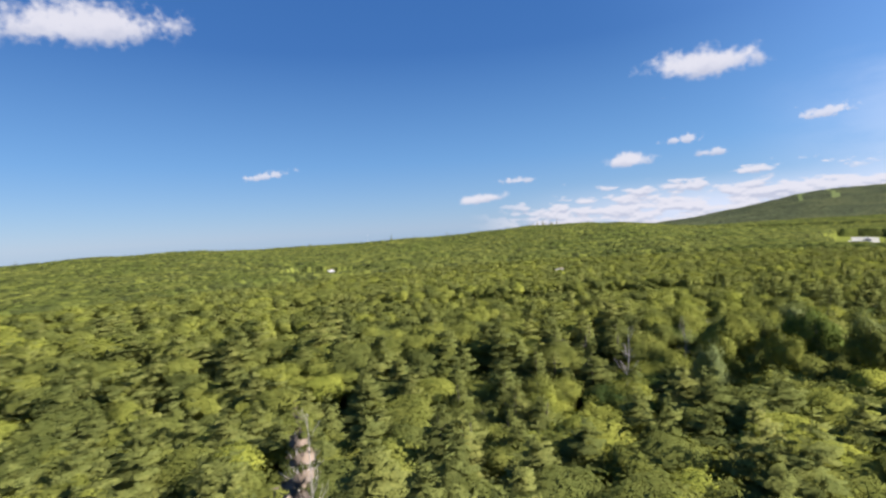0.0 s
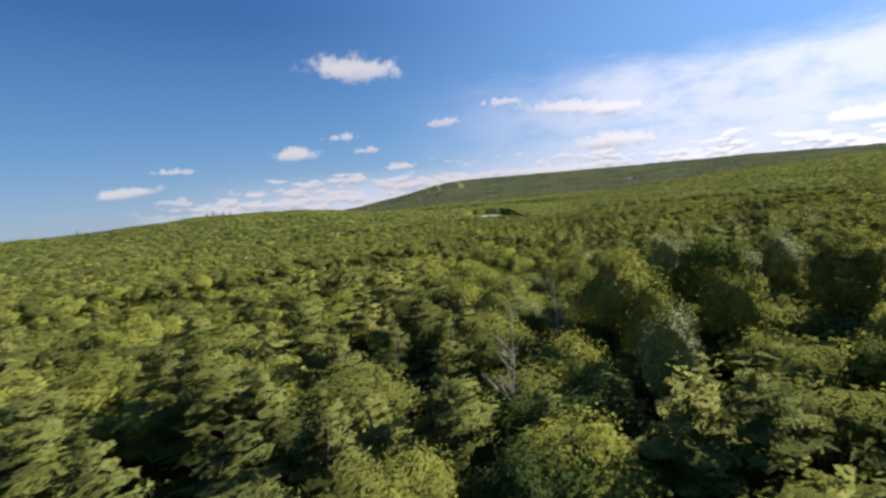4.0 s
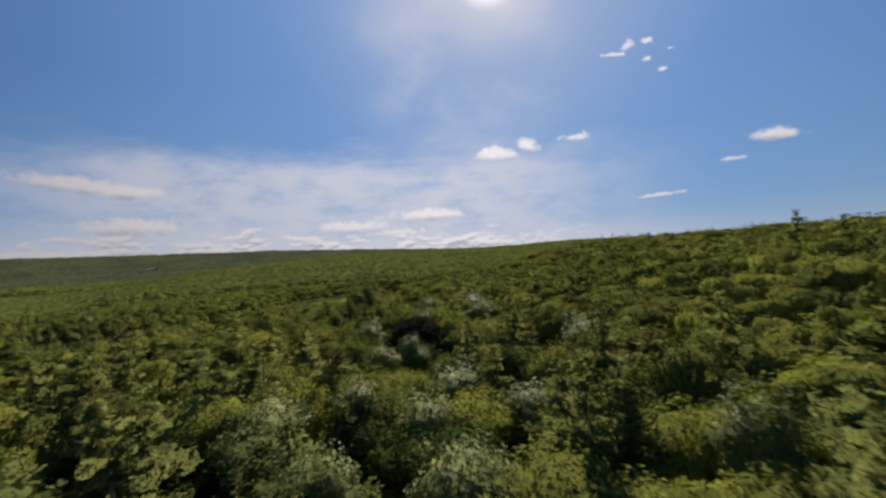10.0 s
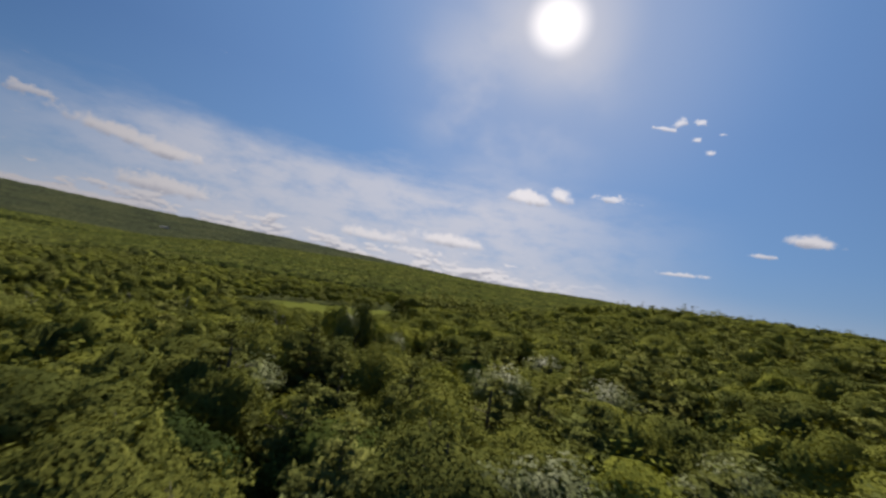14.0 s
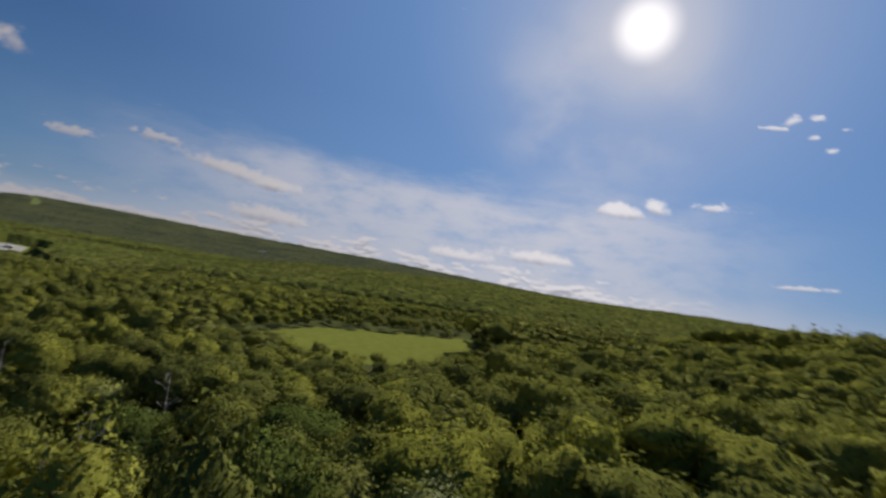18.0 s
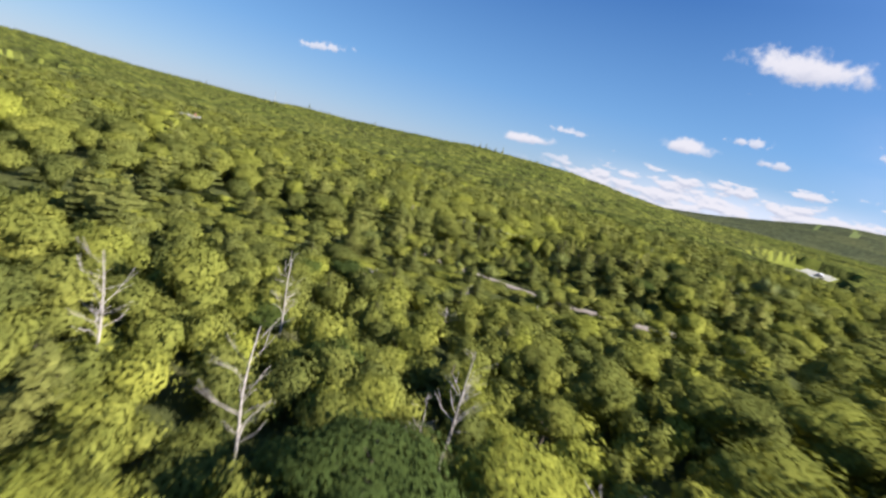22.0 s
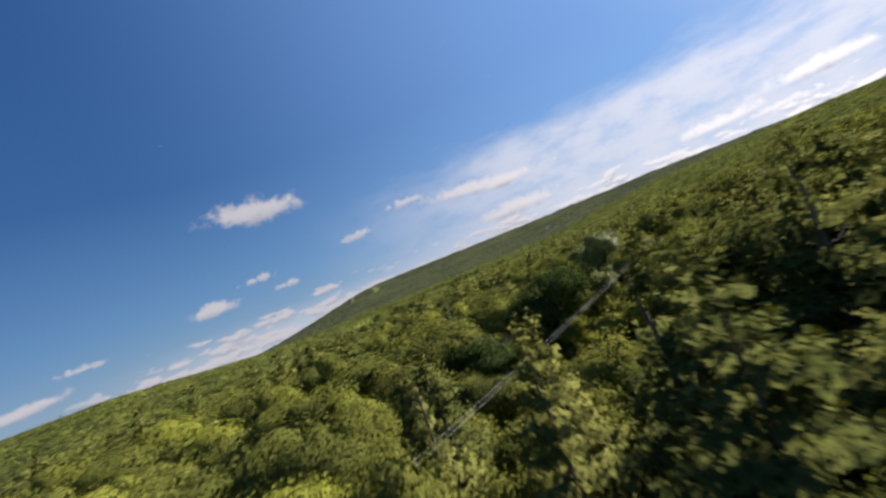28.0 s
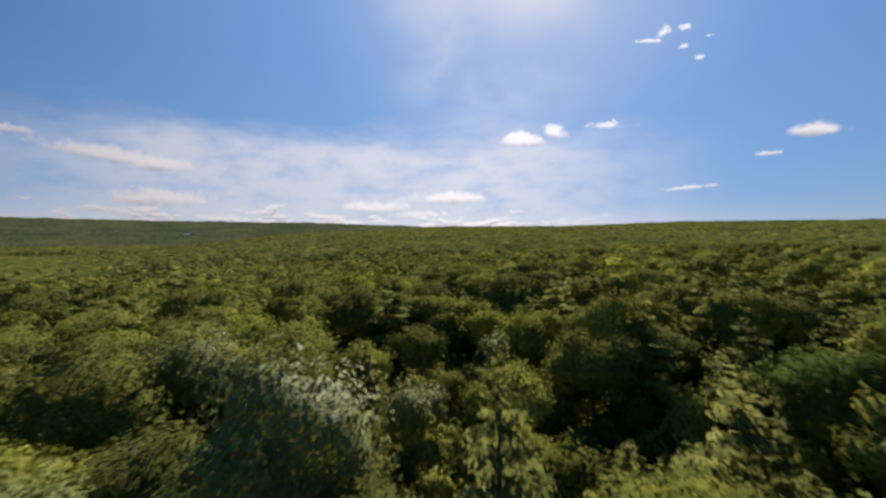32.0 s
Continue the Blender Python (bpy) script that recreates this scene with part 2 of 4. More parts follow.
def leaf_material(name, stops, single=True, gloss=0.85, thin=0.09, shine=0.0):
    """Foliage: hue per tree, finer change per leaf, light passing through the blade."""
    m = material(name)
    if single:
        tree = m.node_tree.nodes.new("ShaderNodeObjectInfo").outputs["Random"]
    else:
        a = m.node_tree.nodes.new("ShaderNodeAttribute")
        a.attribute_name = "tint"
        tree = a.outputs["Fac"]
    c = ramp(m, tree, stops)
    leaf = m.node_tree.nodes.new("ShaderNodeNewGeometry").outputs["Random Per Island"]
    c = mixc(m, 1.0, c, ramp(m, leaf, [(0, (0.88, 0.89, 0.87)), (0.5, (1, 1, 1)), (1, (1.13, 1.11, 1.07))]), "MULTIPLY")
    big = noisy(m, 0.35, 3)
    c = mixc(m, 1.0, c, ramp(m, big, [(0.3, (0.85, 0.88, 0.85)), (0.7, (1.15, 1.12, 1.1))]), "MULTIPLY")
    fine = noisy(m, 3.4, 4, 0.65)
    c = mixc(m, 1.0, c, ramp(m, fine, [(0.32, (0.82, 0.84, 0.81)), (0.5, (1, 1, 1)), (0.68, (1.17, 1.15, 1.1))]), "MULTIPLY")
    p = node(m, "ShaderNodeBsdfPrincipled", Base_Color=c, Roughness=gloss)
    bump = node(m, "ShaderNodeBump", Strength=0.55, Distance=0.14, Height=fine)
    m.node_tree.links.new(bump.outputs[0], p.inputs["Normal"])
    p.inputs["Specular IOR Level"].default_value = shine
    t = node(m, "ShaderNodeBsdfTranslucent", Color=mixc(m, 1.0, c, (1.35, 1.25, 0.6), "MULTIPLY"))
    s = node(m, "ShaderNodeMixShader", Fac=thin)
    m.node_tree.links.new(p.outputs[0], s.inputs[1])
    m.node_tree.links.new(t.outputs[0], s.inputs[2])
    # leaves leave small gaps that light falls through
    gaps = ramp(m, noisy(m, 5.0, 3, 0.6), [(0.0, (0, 0, 0)), (0.52, (0, 0, 0)), (0.57, (1, 1, 1))])
    o = node(m, "ShaderNodeMixShader", Fac=gaps)
    m.node_tree.links.new(s.outputs[0], o.inputs[1])
    m.node_tree.links.new(m.node_tree.nodes.new("ShaderNodeBsdfTransparent").outputs[0], o.inputs[2])
    return finish(m, o.outputs[0])


BROAD = [(0, (0.075, 0.086, 0.023)), (0.3, (0.104, 0.114, 0.027)), (0.65, (0.134, 0.143, 0.030)), (0.9, (0.161, 0.171, 0.032)), (1, (0.192, 0.206, 0.034))]
DARK = [(0, (0.036, 0.054, 0.016)), (1, (0.072, 0.096, 0.022))]
PALE = [(0, (0.120, 0.140, 0.040)), (1, (0.170, 0.190, 0.054))]
NEEDLE = [(0, (0.092, 0.104, 0.030)), (0.6, (0.124, 0.135, 0.037)), (1, (0.158, 0.163, 0.045))]
M_BROAD = leaf_material("broad_leaves", BROAD)
M_DARK = leaf_material("dark_leaves", DARK)
# near-black leaf colour: the shaded side of a dense tree, painted in
M_SHADE_SIDE = leaf_material("shade_side_leaves", [(0, (0.016, 0.017, 0.011)), (1, (0.022, 0.022, 0.014))], thin=0.1)
M_SILVER = leaf_material("silver_leaves", [(0, (0.120, 0.142, 0.048)), (1, (0.150, 0.172, 0.060))], gloss=0.6, shine=0.03)
M_PALE = leaf_material("pale_leaves", PALE, gloss=0.6, shine=0.02)
M_NEEDLE = leaf_material("pine_needles", NEEDLE, thin=0.13)
M_BROAD_FAR = leaf_material("broad_leaves_far", BROAD, False)
M_NEEDLE_FAR = leaf_material("pine_needles_far", NEEDLE, False, thin=0.13)


def bark_material(name, a, b, scale=6.0):
    m = material(name)
    n = noisy(m, scale, 5)
    c = ramp(m, n, [(0.3, a), (0.7, b)])
    p = node(m, "ShaderNodeBsdfPrincipled", Base_Color=c, Roughness=0.9)
    bp = node(m, "ShaderNodeBump", Strength=0.6, Distance=0.03, Height=n)
    m.node_tree.links.new(bp.outputs[0], p.inputs["Normal"])
    return finish(m, p.outputs[0])


M_BARK = bark_material("bark", (0.06, 0.045, 0.035), (0.16, 0.13, 0.10))
M_PALEBARK = bark_material("pale_bark", (0.16, 0.15, 0.13), (0.36, 0.34, 0.30))
M_BROWN = bark_material("withered_needles", (0.12, 0.09, 0.06), (0.21, 0.155, 0.105))
M_DEAD = bark_material("dead_wood", (0.25, 0.22, 0.19), (0.42, 0.38, 0.33))

M_FLOOR = material("forest_floor")
nf = noisy(M_FLOOR, 0.25, 6)
pf = node(M_FLOOR, "ShaderNodeBsdfPrincipled", Base_Color=ramp(M_FLOOR, nf, [(0.3, (0.050, 0.060, 0.022)), (0.55, (0.080, 0.090, 0.030)), (0.8, (0.105, 0.095, 0.050))]), Roughness=0.95)
pf.inputs["Specular IOR Level"].default_value = 0.0
bfl = node(M_FLOOR, "ShaderNodeBump", Strength=1.0, Distance=0.5, Height=noisy(M_FLOOR, 1.6, 6, 0.7))
M_FLOOR.node_tree.links.new(bfl.outputs[0], pf.inputs["Normal"])
finish(M_FLOOR, pf.outputs[0])

M_FAR = material("distant_canopy")
vor = node(M_FAR, "ShaderNodeTexVoronoi", Scale=0.125)
wob = node(M_FAR, "ShaderNodeTexNoise", Scale=0.3, Detail=3.0)
M_FAR.node_tree.links.new(place(M_FAR), wob.inputs["Vector"])
warp = node(M_FAR, "ShaderNodeVectorMath")
warp.operation = "MULTIPLY_ADD"
M_FAR.node_tree.links.new(wob.outputs["Color"], warp.inputs[0])
warp.inputs[1].default_value = (5, 5, 0)
M_FAR.node_tree.links.new(place(M_FAR), warp.inputs[2])
flatten = node(M_FAR, "ShaderNodeVectorMath")
flatten.operation = "MULTIPLY"
M_FAR.node_tree.links.new(warp.outputs[0], flatten.inputs[0])
flatten.inputs[1].default_value = (1, 1, 0)
M_FAR.node_tree.links.new(flatten.outputs[0], vor.inputs["Vector"])
sepc = node(M_FAR, "ShaderNodeSeparateColor")
M_FAR.node_tree.links.new(vor.outputs["Color"], sepc.inputs[0])
c1 = ramp(M_FAR, sepc.outputs[0], [(0.0, (0.036, 0.043, 0.015)), (0.3, (0.064, 0.072, 0.020)), (0.75, (0.096, 0.106, 0.025)), (1.0, (0.138, 0.150, 0.030))])
c2 = ramp(M_FAR, noisy(M_FAR, 0.012, 3), [(0.35, (0.80, 0.86, 0.80)), (0.65, (1.15, 1.12, 1.05))])
c2 = mixc(M_FAR, 1.0, c1, c2, "MULTIPLY")
pfar = node(M_FAR, "ShaderNodeBsdfPrincipled", Base_Color=c2, Roughness=0.95)
pfar.inputs["Specular IOR Level"].default_value = 0.0
hgt = mathn(M_FAR, "ADD", mathn(M_FAR, "MULTIPLY", vor.outputs["Distance"], -0.9), mathn(M_FAR, "MULTIPLY", noisy(M_FAR, 0.6, 4, 0.65), 0.5))
bfar = node(M_FAR, "ShaderNodeBump", Strength=0.9, Distance=3.6, Height=hgt)
M_FAR.node_tree.links.new(bfar.outputs[0], pfar.inputs["Normal"])
finish(M_FAR, pfar.outputs[0])

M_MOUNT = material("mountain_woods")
cm = ramp(M_MOUNT, noisy(M_MOUNT, 0.09, 6, 0.7), [(0.34, (0.030, 0.038, 0.023)), (0.5, (0.066, 0.076, 0.040)), (0.66, (0.112, 0.120, 0.056))])
cm2 = ramp(M_MOUNT, noisy(M_MOUNT, 0.006, 3), [(0.35, (0.75, 0.8, 0.85)), (0.65, (1.2, 1.15, 1.0))])
pm = node(M_MOUNT, "ShaderNodeBsdfPrincipled", Base_Color=mixc(M_MOUNT, 1.0, cm, cm2, "MULTIPLY"), Roughness=0.95)
pm.inputs["Specular IOR Level"].default_value = 0.0
bmn = node(M_MOUNT, "ShaderNodeBump", Strength=1.0, Distance=9.0, Height=noisy(M_MOUNT, 0.12, 5, 0.65))
M_MOUNT.node_tree.links.new(bmn.outputs[0], pm.inputs["Normal"])
finish(M_MOUNT, pm.outputs[0])

M_GRASS = material("meadow_grass")
cg = ramp(M_GRASS, noisy(M_GRASS, 0.4, 6, 0.65), [(0.3, (0.108, 0.126, 0.024)), (0.7, (0.162, 0.176, 0.035))])
pg = node(M_GRASS, "ShaderNodeBsdfPrincipled", Base_Color=cg, Roughness=0.85)
bg = node(M_GRASS, "ShaderNodeBump", Strength=0.7, Distance=0.2, Height=noisy(M_GRASS, 4.0, 4))
M_GRASS.node_tree.links.new(bg.outputs[0], pg.inputs["Normal"])
pg.inputs["Specular IOR Level"].default_value = 0.0
finish(M_GRASS, pg.outputs[0])

M_RUN = material("mown_slope")
pr = node(M_RUN, "ShaderNodeBsdfPrincipled", Base_Color=ramp(M_RUN, noisy(M_RUN, 0.05, 4), [(0.3, (0.105, 0.135, 0.048)), (0.7, (0.150, 0.172, 0.060))]), Roughness=0.95)
pr.inputs["Specular IOR Level"].default_value = 0.0
finish(M_RUN, pr.outputs[0])

M_LOT = material("pale_gravel")
pl = node(M_LOT, "ShaderNodeBsdfPrincipled", Base_Color=ramp(M_LOT, noisy(M_LOT, 0.05, 5), [(0.35, (0.12, 0.13, 0.06)), (0.5, (0.24, 0.23, 0.19)), (0.7, (0.32, 0.31, 0.27))]), Roughness=0.95)
finish(M_LOT, pl.outputs[0])

M_DIRT = material("gravel_road")
cd = ramp(M_DIRT, noisy(M_DIRT, 1.6, 7, 0.7), [(0.3, (0.13, 0.108, 0.082)), (0.7, (0.235, 0.200, 0.155))])
pd = node(M_DIRT, "ShaderNodeBsdfPrincipled", Base_Color=cd, Roughness=0.95)
finish(M_DIRT, pd.outputs[0])

# -------------------------------------------------- terrain
MID = np.array((150.0, 150.0))
PROFILE_Y = [-400, -100, 0, 45, 95, 150, 233, 300, 430, 800]
PROFILE_Z = [-20, -18, -20, -26, -35, -36.5, -40.3, -45.5, -52, -54]


def interp_smooth(x, xs, ys):
    return sum(np.interp(x + k, xs, ys) for k in (-12, -6, 0, 6, 12)) / 5


def hash2(ix, iy, seed):
    h = (ix.astype(np.int64) * 374761393 + iy.astype(np.int64) * 668265263 + seed * 974711) & 0x7FFFFFFF
    h = ((h ^ (h >> 13)) * 1274126177) & 0x7FFFFFFF
    return ((h ^ (h >> 16)) & 0xFFFF) / 65535.0


def value_noise(x, y, size, seed):
    x, y = x / size, y / size
    ix, iy = np.floor(x), np.floor(y)
    fx, fy = x - ix, y - iy
    fx, fy = fx * fx * (3 - 2 * fx), fy * fy * (3 - 2 * fy)
    a, b = hash2(ix, iy, seed), hash2(ix + 1, iy, seed)
    c, d = hash2(ix, iy + 1, seed), hash2(ix + 1, iy + 1, seed)
    return (a + (b - a) * fx) * (1 - fy) + (c + (d - c) * fx) * fy


def smooth(a, b, x):
    t = np.clip((np.asarray(x, float) - a) / (b - a), 0, 1)
    return t * t * (3 - 2 * t)


# skyline: azimuth and elevation in degrees of the wooded ridge and of the mountain behind it
RIDGE_AZ = [-180, -60, -40, -30, -20, -10, 0, 8, 14, 20, 26, 35, 50, 65, 80, 95, 110, 125, 180]
RIDGE_EL = [0.0, -0.3, -0.25, -0.6, -0.4, -0.15, 0.25, 0.55, 0.5, -0.2, -0.8, -1.3, -1.5, 0.2, 0.95, 1.0, 1.1, 0.9, 0.4]
MOUNT_AZ = [-180, 18, 27, 30, 34, 37, 45, 60, 72, 90, 105, 120, 180]
MOUNT_EL = [-1, -1, 0.1, 0.6, 1.5, 2.0, 2.05, 1.9, 1.85, 1.1, 0.6, 0.4, -0.5]


def ground_z(x, y):
    z = interp_smooth(y, PROFILE_Y, PROFILE_Z) + 2.0 * (value_noise(x, y, 60.0, 3) - 0.5)
    z = z - 9.0 * smooth(100, 25, x) * smooth(120, 70, y) * smooth(-60, 0, y + 0 * x)
    dx, dy = x - MID[0], y - MID[1]
    r, az = np.hypot(dx, dy), np.degrees(np.arctan2(dx, dy))
    ridge_far = np.interp(az, [-180, 30, 60, 180], [1100.0, 1100.0, 1700.0, 1700.0])
    for first, xs, es, far, start in ((True, RIDGE_AZ, RIDGE_EL, ridge_far, 420.0), (False, MOUNT_AZ, MOUNT_EL, 3300.0, 1500.0)):
        el = sum(np.interp(az + k, xs, es) for k in (-2, -1, 0, 1, 2)) / 5
        peak = -19.0 + far * np.tan(np.radians(el)) - 12.0 + 7.0 * (value_noise(x, y, 110.0, 5) - 0.5)
        base = np.minimum(peak, -58.0)
        hill = np.where(r < far, base + (peak - base) * smooth(start, far, r), peak - (r - far) * 0.05)
        w = smooth(start * 0.8, start * 1.4, r)
        z = z * (1 - w) + hill * w if first else np.maximum(z, np.where(r > start, hill, -999))
    return z


def crowns(x, y, size, seed):
    """Rounded tops side by side, 0 between them and 1 on each summit."""
    gx_, gy_ = np.floor(x / size), np.floor(y / size)
    best = np.full(np.shape(x), 9.0)
    for i in (-1, 0, 1):
        for j in (-1, 0, 1):
            cx, cy = gx_ + i, gy_ + j
            px, py = (cx + hash2(cx, cy, seed)) * size, (cy + hash2(cx, cy, seed + 1)) * size
            best = np.minimum(best, np.hypot(x - px, y - py) / size * (0.85 + 0.5 * hash2(cx, cy, seed + 2)))
    return np.sqrt(np.clip(1 - best**2, 0, 1))


def make_mesh(name, verts, faces, mats, mat_index=None, tint=None, normals=None):
    me = bpy.data.meshes.new(name)
    faces = np.asarray(faces, dtype=np.int32)
    k = faces.shape[1]
    me.vertices.add(len(verts))
    me.vertices.foreach_set("co", np.ascontiguousarray(verts, dtype=np.float32).ravel())
    me.loops.add(faces.size)
    me.loops.foreach_set("vertex_index", faces.ravel())
    me.polygons.add(len(faces))
    me.polygons.foreach_set("loop_start", np.arange(0, faces.size, k, dtype=np.int32))
    for m in mats:
        me.materials.append(m)
    if mat_index is not None:
        me.polygons.foreach_set("material_index", np.asarray(mat_index, dtype=np.int32))
    if tint is not None:
        at = me.attributes.new("tint", "FLOAT", "POINT")
        at.data.foreach_set("value", np.asarray(tint, dtype=np.float32))
    me.update(calc_edges=True)
    if normals is not None:
        at = me.attributes.new("custom_normal", "FLOAT_VECTOR", "POINT")
        at.data.foreach_set("vector", np.ascontiguousarray(normals, dtype=np.float32).ravel())
    return me


CANOPY_FROM = 430.0


def canopy_from(az):
    """Where single trees give way to the closed canopy of the far slopes, by azimuth."""
    return CANOPY_FROM + 190.0 * smooth(46, 52, az) * smooth(152, 146, az)


FIELD = [(308, 172), (316, 154), (345, 149), (404, 156), (388, 185), (368, 204), (338, 208), (312, 192)]
ROAD_VIEW = [(248, 200), (254, 200), (265, 231), (251, 235)]
LOW_WOOD = [(250, 144), (300, 136), (345, 138), (346, 150), (316, 154), (308, 172), (312, 194), (268, 186)]
GLADE = [(278, 270), (288, 268), (297, 277), (295, 288), (284, 287)]
LOT = [(590, 765), (655, 695), (815, 885), (755, 945)]
LOT_BARE = [(632, 762), (660, 736), (778, 880), (752, 905)]
VALLEY = [(430, 560), (530, 470), (650, 705), (600, 755)]
MEADOW = [(-215, 560), (-150, 530), (-95, 560), (-110, 610), (-190, 610)]


def inside(poly, x, y):
    hit = np.zeros(np.shape(x), bool)
    for (x0, y0), (x1, y1) in zip(poly, poly[1:] + poly[:1]):
        cross = ((y0 > y) != (y1 > y)) & (x < (x1 - x0) * (y - y0) / (y1 - y0 + 1e-9) + x0)
        hit ^= cross
    return hit


ROAD = [(240, 242.6), (244, 240), (253, 236), (261, 233), (272, 232.5), (290, 235.5)]


def road_dist(x, y):
    best = np.full(np.shape(x), 1e9)
    for (x0, y0), (x1, y1) in zip(ROAD, ROAD[1:]):
        l2 = (x1 - x0) ** 2 + (y1 - y0) ** 2
        t = np.clip(((x - x0) * (x1 - x0) + (y - y0) * (y1 - y0)) / l2, 0, 1)
        best = np.minimum(best, np.hypot(x - x0 - t * (x1 - x0), y - y0 - t * (y1 - y0)))
    return best


def build_ground():
    az = np.radians(np.concatenate([np.arange(-70, 150, 0.33), np.arange(150, 290, 2.0)]))
    r = np.concatenate([np.arange(3, 430, 9.0), 430 * 1.0066 ** np.arange(0, 262), [2500, 2700, 2900, 3100, 3300, 3500, 4000, 4950]])
    r = r[r <= 4960]
    r = np.unique(np.round(r, 2))
    A, Rr = np.meshgrid(az, r)
    x, y = MID[0] + Rr * np.sin(A), MID[1] + Rr * np.cos(A)
    z = ground_z(x, y)
    lumps = 8.0 * crowns(x, y, 9.5, 11) + 1.2 * value_noise(x, y, 4.0, 12) + 3.0 * value_noise(x, y, 40.0, 13)
    edge_r = canopy_from(np.degrees(A))
    z = z + smooth(edge_r - 10, edge_r + 25, Rr) * (5.0 + lumps) * np.where(inside(MEADOW, x, y), 0.15, np.where(inside(LOT, x, y), 0.02, np.where(inside(VALLEY, x, y), 0.5, 1.0)))
    verts = np.stack([x, y, z], -1).reshape(-1, 3)
    verts = np.vstack([verts, [[*MID, float(ground_z(*MID))]]])
    nr, na = A.shape
    i, j = np.meshgrid(np.arange(nr - 1), np.arange(na), indexing="ij")
    jn = (j + 1) % na
    quads = np.stack([i * na + j, i * na + jn, (i + 1) * na + jn, (i + 1) * na + j], -1).reshape(-1, 4)[:, ::-1]
    cen = verts[quads].mean(1)
    rc = np.hypot(cen[:, 0] - MID[0], cen[:, 1] - MID[1])
    azc = np.degrees(np.arctan2(cen[:, 0] - MID[0], cen[:, 1] - MID[1]))
    mi = (rc > canopy_from(azc)).astype(int)
    ski = (rc > 2450) & (rc < 3000) & ((np.abs(azc - 35.2 - (rc - 2300) * 0.0006) < 0.25) | (np.abs(azc - 38.6 + (rc - 2300) * 0.0012) < 0.17))
    mi[rc > 1780] = 3
    mi[ski] = 4
    mi[inside(FIELD, cen[:, 0], cen[:, 1]) | inside(GLADE, cen[:, 0], cen[:, 1]) | inside(MEADOW, cen[:, 0], cen[:, 1])] = 2
    mi[inside(LOT, cen[:, 0], cen[:, 1])] = 2
    mi[inside(LOT_BARE, cen[:, 0], cen[:, 1])] = 5
    me = make_mesh("ground", verts, quads, [M_FLOOR, M_FAR, M_GRASS, M_MOUNT, M_RUN, M_LOT], mi)
    me.polygons.foreach_set("use_smooth", np.ones(len(quads), bool))
    fan = new("ground", me)
    return tagged(fan, "rolling ground under woods, rising to wooded hills far off", "ground", kind="structure")


build_ground()

# -------------------------------------------------- trees
RNG = np.random.default_rng(7)


def unit(v):
    return v / (np.linalg.norm(v, axis=-1, keepdims=True) + 1e-9)


def leaf_tris(p, n, size, stretch=1.0, soft=None):
    """One small blade at each point, facing about n and shaded along soft: places and normals, and the faces."""
    t = unit(np.cross(n, RNG.normal(size=p.shape)))
    b = np.cross(n, t)
    s = size[:, None] if np.ndim(size) else size
    tri = np.stack([p + t * s * 0.62 * stretch, p - t * s * 0.38 * stretch + b * s * 0.42, p - t * s * 0.38 * stretch - b * s * 0.42], 1)
    soft = n if soft is None else soft
    turned = np.einsum("ij,ij->i", np.cross(tri[:, 1] - tri[:, 0], tri[:, 2] - tri[:, 0]), soft) < 0
    tri[turned] = tri[turned][:, ::-1]
    return np.hstack([tri.reshape(-1, 3), np.repeat(soft, 3, 0)]), np.arange(3 * len(p)).reshape(-1, 3)


def together(*pieces):
    vs, fs, n = [], [], 0
    for v, f in pieces:
        vs.append(v)
        fs.append(f + n)
        n += len(v)
    return np.vstack(vs), np.vstack(fs)


def ico(level):
    """Directions and faces of an evenly divided sphere."""
    bm = bmesh.new()
    bmesh.ops.create_icosphere(bm, subdivisions=level, radius=1.0)
    bm.verts.ensure_lookup_table()
    v = np.array([x.co[:] for x in bm.verts])
    f = np.array([[x.index for x in p.verts] for p in bm.faces])
    bm.free()
    return unit(v), f


ICO = {k: ico(k) for k in (2, 3)}


